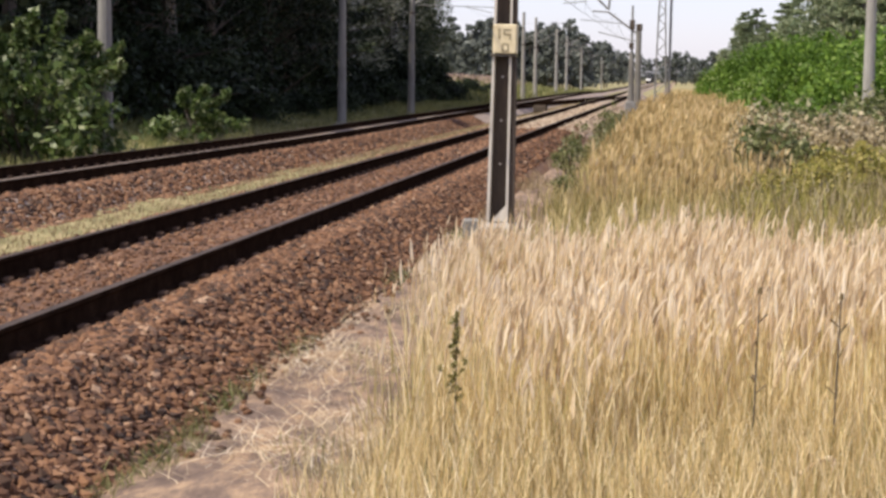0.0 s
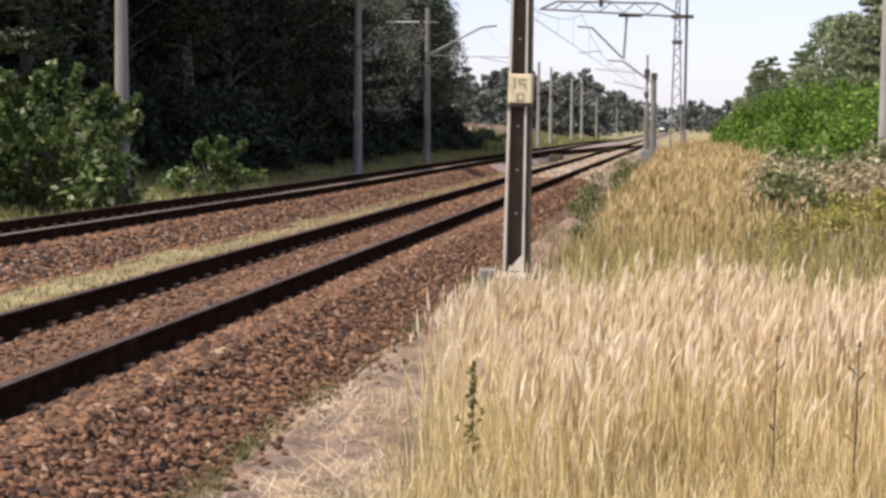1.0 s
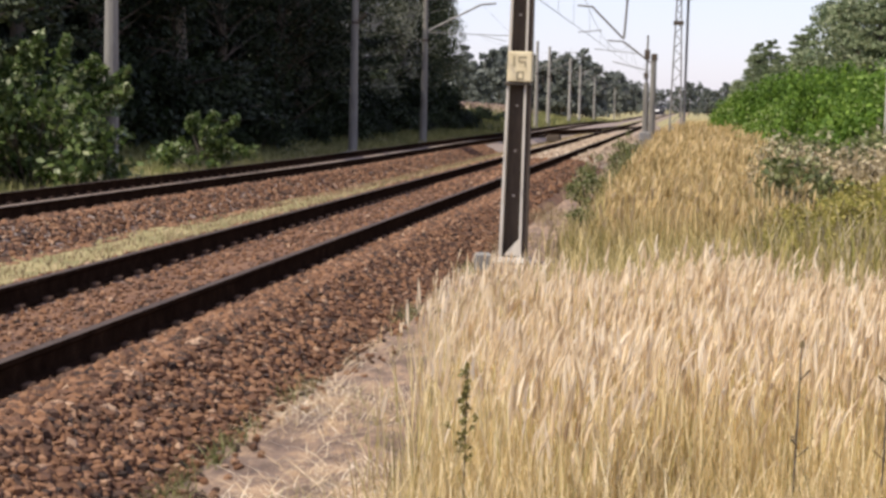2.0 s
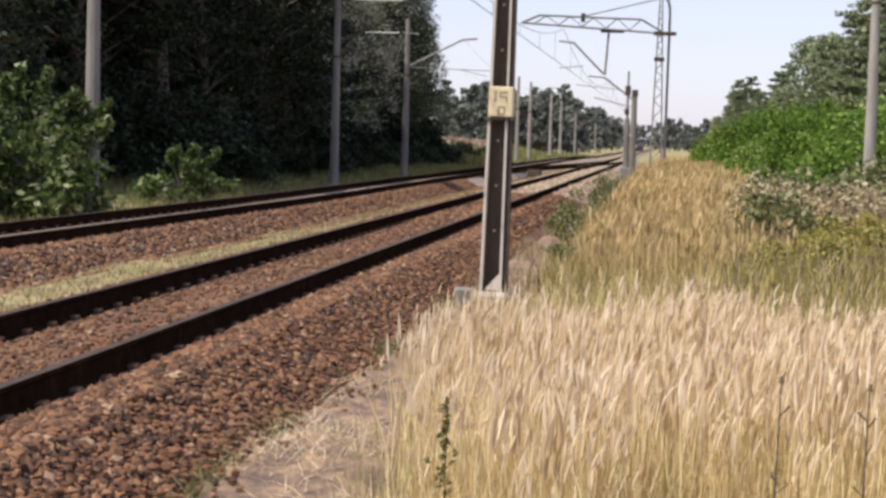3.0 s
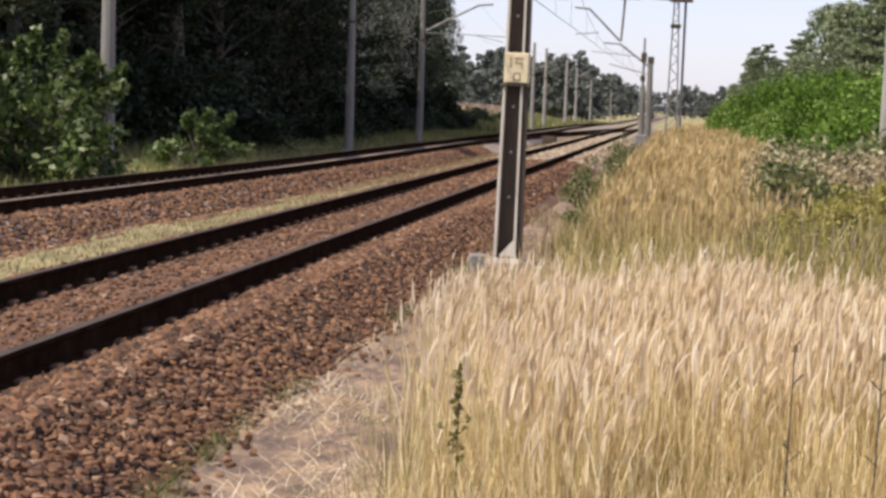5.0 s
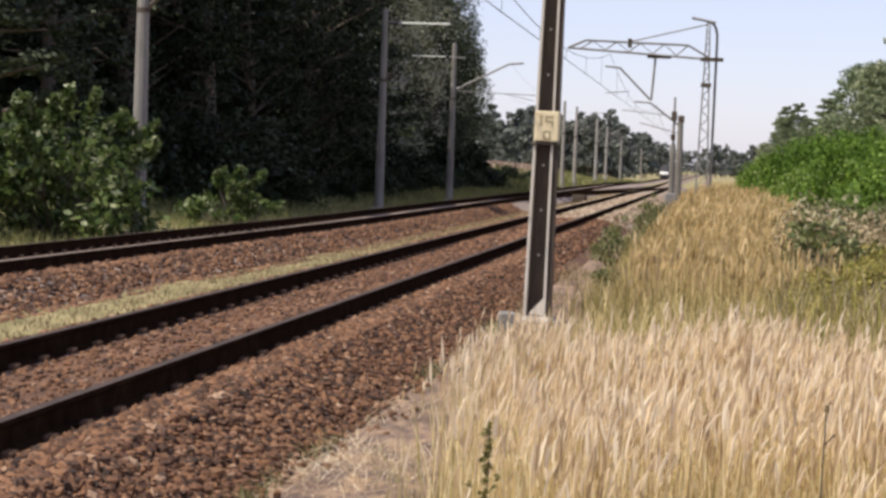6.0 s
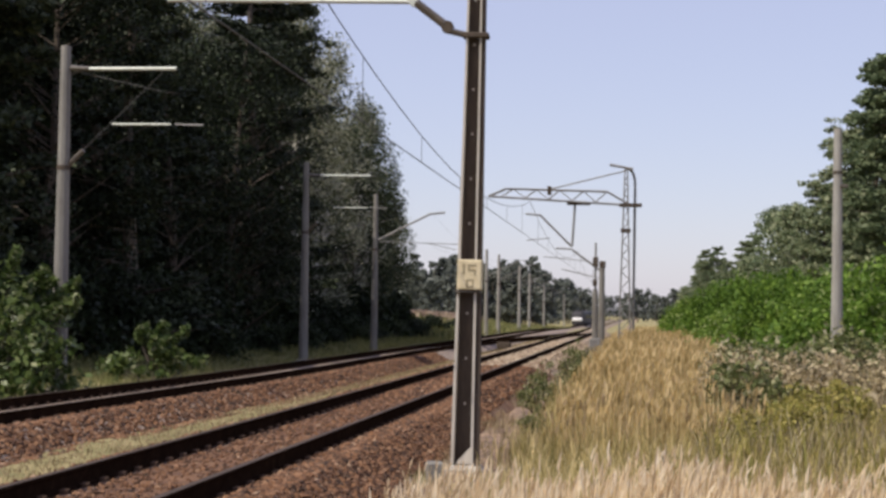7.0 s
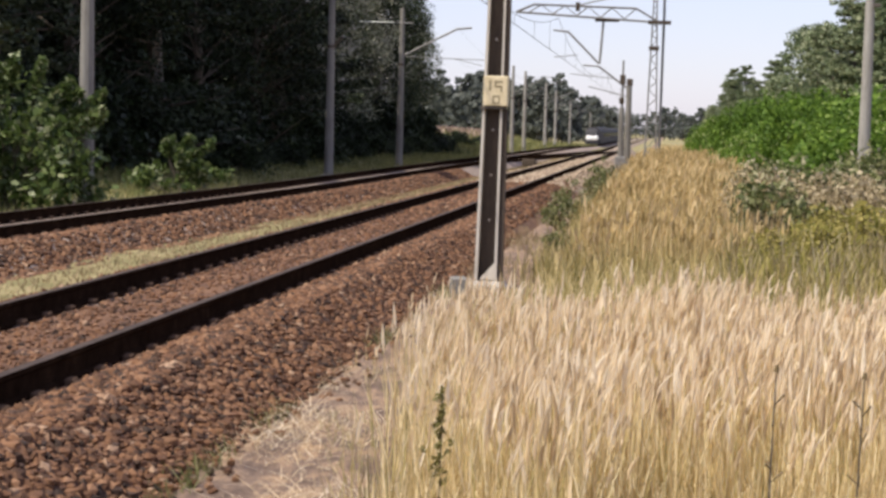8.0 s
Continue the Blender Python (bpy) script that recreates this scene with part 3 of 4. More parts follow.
def utility_pole():
    p = thing("utility_pole", "pale concrete utility pole rising from the shrubs", "utility pole", "", pose(4.62, 41.2, 0.2))
    part("shaft", rod((0, 0, -0.1), (0, 0, 6.42), 0.155, 0.095, 12), M_CONCRETE, p)
    part("clamp", box(0.15, -0.04, 5.05, 0.18, 0.15, 0.09, bevel=0.015), M_INSUL, p)
    part("collar", rod((0, 0, 5.35), (0, 0, 5.41), 0.12, None, 12), M_STEEL, p)


utility_pole()


def wire(name, label, pts, r):
    cu = bpy.data.curves.new(name, "CURVE")
    cu.dimensions, cu.bevel_depth, cu.bevel_resolution = "3D", r, 1
    sp = cu.splines.new("POLY")
    sp.points.add(len(pts) - 1)
    for q, p in zip(sp.points, pts):
        q.co = (*p, 1)
    cu.materials.append(M_WIRE)
    return tagged(new(name, cu), label, "overhead wire", "overhead line wires")


def span(x, y0, y1, z0, zm):
    return [(x + bend(y0 + (y1 - y0) * s), y0 + (y1 - y0) * s, zm + (z0 - zm) * (2 * s - 1) ** 2) for s in np.linspace(0, 1, 17)]


def catenary(axis, posts, z_contact, z_top, z_low, r=0.011, droppers=True):
    cw, mw = [], []
    for a, b in zip(posts, posts[1:]):
        mw += span(axis, a, b, z_top, z_low)[:-1]
    for y in np.arange(posts[0], posts[-1] + 1, 8):
        cw.append((axis + bend(y), y, z_contact))
    wire("contact_wire", "dark taut contact wire over the track", cw, r)
    wire("messenger_wire", "dark sagging messenger wire over the track", mw, r)
    if not droppers:
        return
    bm = bmesh.new()
    for a, b in zip(posts[:5], posts[1:5]):
        for s in np.linspace(0.1, 0.9, 6):
            y = a + (b - a) * s
            z = z_low + (z_top - z_low) * (2 * s - 1) ** 2
            add_rod(bm, (axis, y, z_contact), (axis, y, z), 0.006, None, 4)
    me = bpy.data.meshes.new("dropper")
    bm.to_mesh(me)
    bm.free()
    me.materials.append(M_WIRE)
    tagged(new("dropper_wires", me), "thin dropper wires between messenger and contact wire", "overhead wire", "overhead line wires", "stuff")


catenary(NEAR_X, [-32, 23.5, 73, 130, 185, 240, 300], 5.35, 6.9, 5.62)
catenary(FAR_X, [83.6, 145.6, 219, 286], 5.3, 6.9, 5.7, 0.004, False)


# ---------------------------------------------------------------- plants: generators
def rng(seed):
    return np.random.default_rng(seed)


def leaf_quads(r, centres, n_each, spread, size, flat=0.0):
    """Leaf quads strewn about cluster centres; returns verts and faces."""
    c = np.repeat(centres, n_each, axis=0)
    n = len(c)
    off = r.normal(size=(n, 3))
    off *= (r.random((n, 1)) ** 0.45 / np.linalg.norm(off, axis=1, keepdims=True))
    p = c + off * np.repeat(np.broadcast_to(spread, (len(centres), 3)), n_each, axis=0)
    a = r.normal(size=(n, 3))
    a[:, 2] *= (1 - flat)
    a /= np.linalg.norm(a, axis=1, keepdims=True)
    b = np.cross(a, r.normal(size=(n, 3)))
    b /= np.linalg.norm(b, axis=1, keepdims=True)
    s = size * r.uniform(0.55, 1.3, (n, 1))
    a, b = a * s, b * s * 0.55
    v = np.stack([p - a, p + b, p + a, p - b], 1).reshape(-1, 3)
    return v, np.arange(4 * n).reshape(-1, 4)


def limb_mesh(name, rods, mat, sides=6):
    bm = bmesh.new()
    for a, b, r1, r2 in rods:
        add_rod(bm, a, b, r1, r2, sides)
    me = bpy.data.meshes.new(name)
    bm.to_mesh(me)
    bm.free()
    me.materials.append(mat)
    return me


def tree(seed, kind, height, radius, clusters, per, size, label, group, at, low=0.12):
    r = rng(seed)
    names = {"pine": ("pine_tree", M_PINE, M_BARK), "lit_pine": ("pine_tree", M_LITPINE, M_BARK), "lit_oak": ("broadleaf_tree", M_LITPINE, M_BARK), "oak": ("broadleaf_tree", M_OAK, M_BARK), "birch": ("birch_tree", M_BIRCH, M_BIRCHBARK)}
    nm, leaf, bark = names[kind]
    kind = {"lit_pine": "pine", "lit_oak": "oak"}.get(kind, kind)
    ob = thing(nm, label, "tree", group, at)
    rods = []
    top = np.array([0.0, 0.0, 0.0])
    prev, rad = top.copy(), 0.018 * height
    segs = 6
    line = [prev]
    for i in range(segs):
        nxt = prev + np.array([r.normal(0, 0.15), r.normal(0, 0.15), height * 0.95 / segs])
        rods.append((prev, nxt, rad * (1 - i / segs * 0.85), rad * (1 - (i + 1) / segs * 0.85)))
        prev = nxt
        line.append(prev)
    cs, sp = [], []
    for i in range(clusters // 4 if kind == "pine" else 0):
        # a bough of a whorl: flat sprays of needles along a rising limb
        h = min(0.985, low + (1 - low) * (round(r.random() ** 0.85 * 13) + r.normal(0, 0.12)) / 13)
        w = radius * max(0.10, 1.06 - h) ** 0.55 * r.uniform(0.55, 1.12)
        an = r.uniform(0, 2 * math.pi)
        k = max(0, min(segs - 1, int(h * segs)))
        base = line[k] + (line[k + 1] - line[k]) * (h * segs - k)
        lift = r.uniform(-0.12, 0.22) + 0.35 * max(0.0, h - 0.75)
        tip = base + np.array([math.cos(an) * w, math.sin(an) * w, lift * w])
        rods.append((base - np.array([0, 0, 0.1 * w]), tip, 0.005 * height * (1.15 - h), 0.012))
        for q in (0.42, 0.66, 0.86, 1.0):
            cs.append(base + (tip - base) * q + r.normal(0, 0.05 * radius, 3))
            b = radius * (0.13 + 0.10 * q) * r.uniform(0.7, 1.15) * (0.6 + 0.4 * min(1.0, w / radius))
            sp.append((b, b, b * 0.36))
    for i in range(0 if kind == "pine" else clusters):
        h = low + (1 - low) * r.random() ** 0.8
        if kind == "birch":
            w = radius * math.sin(math.pi * min(0.97, 0.12 + 0.85 * h)) ** 0.6 * r.uniform(0.3, 1.0)
        else:
            w = radius * math.sin(math.pi * min(0.96, 0.2 + 0.74 * h)) ** 0.5 * r.uniform(0.4, 1.0)
        an = r.uniform(0, 2 * math.pi)
        k = min(segs - 1, int(h * segs))
        base = line[k] + (line[k + 1] - line[k]) * (h * segs - k)
        tip = base + np.array([math.cos(an) * w, math.sin(an) * w, 0.3 * w])
        if kind == "birch":
            tip[2] -= 0.3 * w
        cs.append(tip)
        s = radius * r.uniform(0.20, 0.36)
        sp.append((s, s, s * (1.3 if kind == "birch" else 0.75)))
        if i % 2 == 0:
            start = base - np.array([0, 0, 0.3 * w])
            rods.append((start, tip, 0.006 * height * (1.1 - h), 0.012))
    trunk = new("trunk", limb_mesh("trunk", rods, bark))
    trunk.parent = ob
    v, f = leaf_quads(r, np.array(cs), per, np.array(sp), size, 0.55 if kind == "pine" else 0.0)
    crown = new("crown", mesh_np("crown", v, f, leaf))
    crown.parent = ob
    return ob


def shrub(seed, w, d, h, clusters, per, size, leaf, name, label, group, at, base=0.1, shoots=0):
    r = rng(seed)
    ob = thing(name, label, "shrub", group, at)
    cs, sp, rods = [], [], []
    for i in range(clusters):
        an, q = r.uniform(0, 2 * math.pi), math.sqrt(r.random())
        z = h * (base + (1 - base) * r.random() ** 0.7) * (1 - 0.45 * q * q)
        p = np.array([math.cos(an) * q * w / 2, math.sin(an) * q * d / 2, z * 0.93])
        cs.append(p)
        s = r.uniform(0.09, 0.22) * min(w, h * 1.4)
        sp.append((s, s, s * 0.7))
        if i % 2 == 0:
            rods.append(((p[0] * 0.15, p[1] * 0.15, -0.05), p, 0.03, 0.008))
    for i in range(shoots):
        # leafy shoots that stand out of the crown
        an, q = r.uniform(0, 2 * math.pi), math.sqrt(r.random()) * 0.85
        a = np.array([math.cos(an) * q * w / 2, math.sin(an) * q * d / 2, h * (0.9 - 0.45 * q * q)])
        b = a + np.array([math.cos(an) * 0.28 * q * w, math.sin(an) * 0.2 * q * d, h * r.uniform(0.10, 0.26)])
        rods.append((a * np.array([0.5, 0.5, 0.5]), b, 0.014, 0.005))
        for u in np.linspace(0.1, 1.0, 5):
            cs.append(a + (b - a) * u)
            sp.append((0.10, 0.10, 0.12))
    st = new("stem", limb_mesh("stem", rods, M_BARK, 5))
    st.parent = ob
    v, f = leaf_quads(r, np.array(cs), per, np.array(sp), size)
    lv = new("foliage", mesh_np("foliage", v, f, leaf))
    lv.parent = ob
    return ob


# ---------------------------------------------------------------- forest by the far track
LF = "forest trees beside the far track"
R0 = rng(11)
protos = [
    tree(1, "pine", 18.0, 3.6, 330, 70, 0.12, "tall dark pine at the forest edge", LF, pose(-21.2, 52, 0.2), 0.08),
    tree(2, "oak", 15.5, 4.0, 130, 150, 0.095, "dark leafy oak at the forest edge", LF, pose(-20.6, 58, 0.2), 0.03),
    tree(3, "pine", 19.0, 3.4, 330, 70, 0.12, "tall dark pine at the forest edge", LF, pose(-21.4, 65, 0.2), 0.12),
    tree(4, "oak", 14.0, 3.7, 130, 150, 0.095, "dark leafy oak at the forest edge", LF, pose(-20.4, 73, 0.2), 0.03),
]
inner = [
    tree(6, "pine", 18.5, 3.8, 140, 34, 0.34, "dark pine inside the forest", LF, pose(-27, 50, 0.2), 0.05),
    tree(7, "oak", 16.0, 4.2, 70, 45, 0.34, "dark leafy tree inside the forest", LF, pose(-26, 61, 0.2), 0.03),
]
birch = tree(5, "birch", 18.0, 2.8, 130, 90, 0.10, "slender pale-leaved birch at the forest end", LF, pose(-20.5, 108, 0.2), 0.12)
for row, (x0, gap) in enumerate(((-21.0, 5.6), (-25.5, 5.0), (-30.0, 6.0), (-36.0, 6.5))):
    y = 46.0 + row * 2
    while y < 160:
        near = any(abs(y - q) < 2.6 for q in (52, 58, 65, 73, 108)) and row == 0
        if not near and y < (154 if row == 0 else 160):
            src = protos[(0, 2, 1, 2, 0, 3)[int(R0.integers(0, 6))]] if row == 0 else inner[int(R0.integers(0, 2))]
            k = R0.uniform(0.94, 1.1) * (1.1 if y < 118 else 1.1 - 0.010 * (y - 118) if y < 138 else 0.66)
            if y > 90 and row < 2 and R0.random() < 0.65:
                src = birch
            ob = copy_thing(src, pose(x0 + R0.uniform(-1, 0.6) + (0.0 if row or not 60 < y < 134 else 1.8 if y < 94 else 0.9), y, 0.15, 0, 0, R0.uniform(0, 360)))
            ob.scale = (k, k, k)
        y += gap * R0.uniform(0.75, 1.2)

UNDER = "understorey shrubs along the forest"
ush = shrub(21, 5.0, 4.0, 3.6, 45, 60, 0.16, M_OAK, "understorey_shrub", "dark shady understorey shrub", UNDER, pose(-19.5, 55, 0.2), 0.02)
for y in np.arange(48, 146, 3.4):
    ob = copy_thing(ush, pose(-18.6 - R0.uniform(0.3, 2.5), y, 0.15, 0, 0, R0.uniform(0, 360)))
    k = R0.uniform(0.6, 1.1)
    ob.scale = (k, k, k)

# low dark shrubs, set here to deepen the shade along the forest foot
for y in np.arange(60, 126, 2.6):
    ob = copy_thing(ush, pose(-16.6 - R0.uniform(-0.7, 1.4), y, 0.05, 0, 0, R0.uniform(0, 360)))
    k = R0.uniform(0.28, 0.5)
    ob.scale = (k * 1.3, k * 1.3, k)

for x, y, k in ((-17.6, 148, 0.42), (-19.2, 156, 0.5), (-17.9, 166, 0.36), (-18.6, 176, 0.4)):
    ob = copy_thing(ush, pose(x, y, 0.1, 0, 0, 37 * y))
    ob.scale = (k * 1.4, k * 1.4, k)

# the lit bushes by the far track
shrub(31, 4.0, 3.2, 3.0, 85, 50, 0.12, M_BUSH, "leafy_bush", "large sunlit leafy bush beside the far track", "", pose(-14.3, 36.0, 0.05), 0.05, 22)
shrub(33, 3.0, 2.6, 2.4, 45, 50, 0.12, M_BUSH, "leafy_bush", "sunlit leafy bush beside the far track", "", pose(-16.4, 34.5, 0.05), 0.05, 12)
shrub(32, 2.6, 1.8, 1.5, 24, 38, 0.115, M_BUSH, "leafy_bush", "small leafy bush at the forest edge", "", pose(-13.4, 46.5, 0.05), 0.1, 10)

# ---------------------------------------------------------------- right-hand side trees and shrubs
RF = "pines beyond the shrubs"
rp = [
    tree(41, "lit_pine", 15.5, 3.3, 340, 60, 0.13, "bushy green pine behind the shrubs", RF, pose(12.6, 86, 0.25), 0.03),
    tree(42, "lit_pine", 14.3, 3.4, 340, 60, 0.13, "bushy green pine behind the shrubs", RF, pose(12.4, 106, 0.25), 0.03),
    tree(43, "lit_oak", 10.5, 3.3, 120, 60, 0.16, "rounded green tree behind the shrubs", RF, pose(12.0, 137, 0.25), 0.03),
]
for x, y, i, k in ((14.2, 80, 0, 1.05), (15.5, 90, 1, 1.2), (12.4, 95, 1, 1.1), (14.4, 93, 0, 1.08), (16.5, 99, 0, 1.15), (14.2, 101, 0, 1.0), (15, 110, 0, 1.0), (12.3, 116, 1, 0.82), (14.0, 117, 0, 0.8), (11.8, 126, 2, 0.95), (14.6, 124, 1, 0.82), (18.5, 84, 0, 1.0), (19, 94, 1, 1.15), (21, 88, 0, 1.1)):
    ob = copy_thing(rp[i], pose(x, y, 0.2, 0, 0, R0.uniform(0, 360)))
    ob.scale = (k, k, k)
y = 146.0
while y < 460:
    for off in (0.0, 4.0):
        ob = copy_thing(rp[int(R0.integers(0, 3))], pose(12.0 + off + R0.uniform(-0.8, 0.8), y + off, 0.15 + float(fall(y)), 0, 0, R0.uniform(0, 360)))
        k = R0.uniform(0.60, 0.82) * (1.0 if y < 250 else 1.2)
        ob.scale = (k, k, k)
    y += R0.uniform(7, 11) * (1 + (y - 98) / 250)

GS = "bright green shrubs along the verge"
gs = [shrub(51 + i, 3.6, 3.4, 3.0, 90, 75, 0.085, M_LOCUST, "green_shrub", "bright green leafy shrub on the verge", GS, pose(*p), 0.02)
      for i, p in enumerate(((5.2, 50, 0.4), (7.0, 50.5, 0.3)))]
for i, (x, y, k) in enumerate(((3.7, 45, 0.75), (4.9, 44, 0.95), (6.2, 45, 1.0), (7.6, 45, 1.1), (2.7, 55, 0.68), (3.9, 52, 0.85), (8.6, 51, 1.1), (10.2, 53, 1.1), (3.2, 63, 0.85), (5.0, 62, 1.05), (7.2, 61, 1.15), (9.4, 62, 1.15), (11.6, 63, 1.2), (2.9, 74, 0.85), (5.0, 75, 1.1),
                               (7.6, 74, 1.2), (10.5, 76, 1.3), (13.5, 75, 1.3), (3.1, 88, 0.95), (5.8, 90, 1.15), (9, 92, 1.3), (3.2, 104, 1.0), (6, 108, 1.2), (3.5, 124, 1.05), (6.5, 128, 1.2), (3.8, 146, 1.05),
                               (7, 150, 1.2), (4.2, 170, 1.1), (7.5, 176, 1.2), (5, 200, 1.1), (8, 210, 1.2), (6, 240, 1.1), (7, 280, 1.1))):
    ob = copy_thing(gs[i % 2], pose(x, y, 0.3 + float(fall(y)), 0, 0, 70 * i))
    ob.scale = (k, k, k * R0.uniform(0.65, 1.4))
BR = rng(64)
dry = shrub(61, 1.5, 1.4, 1.25, 60, 26, 0.05, M_DRYWEED, "dry_bush", "grey-brown dry seeding weed bush", "dry bushes on the verge", pose(1.7, 31, 0.28), 0.02)
mix = shrub(62, 1.7, 1.5, 1.35, 46, 26, 0.065, M_DULLGREEN, "dull_green_bush", "dull green weed bush among dry stalks", "dull bushes on the verge", pose(2.8, 33, 0.32), 0.02)
olive = shrub(65, 1.6, 1.4, 0.95, 50, 34, 0.042, M_OLIVE, "yellow_green_bush", "low yellow-green weed bush", "low weeds on the verge", pose(2.0, 25, 0.1), 0.02)
for src, n, xr, yr, edge in ((dry, 18, (1.2, 5.6), (25, 40), 0.044), (mix, 13, (1.6, 6.0), (28, 43), 0.046), (olive, 8, (1.2, 4.4), (22, 30), 0.05)):
    for i in range(n):
        y = BR.uniform(*yr)
        x = max(BR.uniform(*xr), edge * y + BR.uniform(-0.1, 0.4))
        k = BR.uniform(0.7, 1.15)
        ob = copy_thing(src, pose(x, y, float(ground_z(x, y)) - 0.04, 0, 0, BR.uniform(0, 360)))
        ob.scale = (k, k, k * BR.uniform(0.8, 1.2))
for i, (x, y, k) in enumerate(((-2.15, 37, 1.0), (-2.3, 43, 1.2), (-1.7, 47, 1.0), (0.35, 19.5, 0.75), (-2.0, 55, 1.3), (-1.75, 30, 0.7), (-2.5, 68, 1.5))):
    if i == 0:
        gweed = shrub(68, 0.9, 0.9, 0.9, 26, 34, 0.04, M_DULLGREEN, "green_weed", "dusty green weed clump beside the path", "green weeds beside the path", pose(x, y, 0.0), 0.02)
    else:
        ob = copy_thing(gweed, pose(x, y, float(ground_z(x, y)) - 0.03, 0, 0, 80 * i))
        ob.scale = (k, k, k)


# ---------------------------------------------------------------- distance
def far_woods():
    r = rng(71)
    cs, sp, rods = [], [], []

    def put(x, y, h, w):
        for i in range(30):
            z = h * (0.14 + 0.86 * r.random())
            q = w * (1.06 - z / h) ** 0.55
            cs.append((x + r.uniform(-q, q), y + r.uniform(-q, q), z))
            s = w * r.uniform(0.30, 0.52) * (1.15 - 0.5 * z / h)
            sp.append((s, s, s * 0.7))
        rods.append(((x, y, -1.3), (x, y, h * 0.8), 0.2, 0.08))

    for x in np.arange(-150, -18, 2.0):
        for k in range(3):
            put(x + r.uniform(-1, 1), 345 + k * 10 + 0.15 * (x + 18) + r.uniform(-4, 4), r.uniform(10.5, 15.0), 2.6)
    for x in np.arange(-60, -18, 1.7):
        put(x + r.uniform(-1, 1), 480 + r.uniform(-8, 8), r.uniform(11, 14.5), 3.0)
    for x in np.arange(-70, -18, 2.2):
        put(x, 640 + r.uniform(-8, 8), r.uniform(11, 14), 3.6)
    for x in np.arange(-4, 90, 3.4):
        put(x, 640 + r.uniform(-8, 8), r.uniform(9, 13), 3.6)
    for x in np.arange(-60, 40, 4.0):
        put(x, 925 + r.uniform(-8, 8), r.uniform(12, 16), 4.5)
    for x in np.arange(-52, -27, 3.0):
        put(x, 262 + 1.2 * (x + 46) + r.uniform(-6, 6), r.uniform(7, 11), 2.4)
    cs = np.array(cs)
    cs[:, 2] += fall(cs[:, 1])
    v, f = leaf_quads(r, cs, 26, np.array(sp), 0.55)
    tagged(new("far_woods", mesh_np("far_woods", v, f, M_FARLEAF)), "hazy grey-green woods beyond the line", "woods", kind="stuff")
    tagged(new("far_trunks", limb_mesh("far_trunks", rods, M_BARK, 5)), "slim trunks of the distant woods", "woods", kind="stuff")


far_woods()


def tufts(name, label, cat, r, n, xr, yr, h, w, mat, keep=None, lean=0.2, z0=None):
    """Grass blades as tapering ribbons."""
    x, y = r.uniform(*xr, n), r.uniform(*yr, n)
    if keep is not None:
        k = keep(x, y)
        x, y = x[k], y[k]
    n = len(x)
    hh = h * r.uniform(0.6, 1.15, n)
    an = r.uniform(0, np.pi, n)
    le = r.normal(0, lean, (n, 2)) * hh[:, None]
    base = np.stack([x, y, ground_z(x, y) - 0.03 if z0 is None else z0(x, y)], 1)
    side = np.stack([np.cos(an), np.sin(an), 0 * an], 1)
    vs = []
    for s, ww in ((0, 1.0), (0.4, 0.9), (0.75, 0.6), (1.0, 0.12)):
        c = base + np.stack([le[:, 0] * s * s, le[:, 1] * s * s, hh * (s - 0.12 * s * s)], 1)
        d = side * (w * ww / 2)
        vs += [c - d, c + d]
    v = np.stack(vs, 1).reshape(-1, 3)
    o = np.arange(n)[:, None] * 8
    f = np.concatenate([o + np.array([[2 * i, 2 * i + 1, 2 * i + 3, 2 * i + 2]]) for i in range(3)], 0)
    return tagged(new(name, mesh_np(name, v, f, mat)), label, cat, kind="stuff")


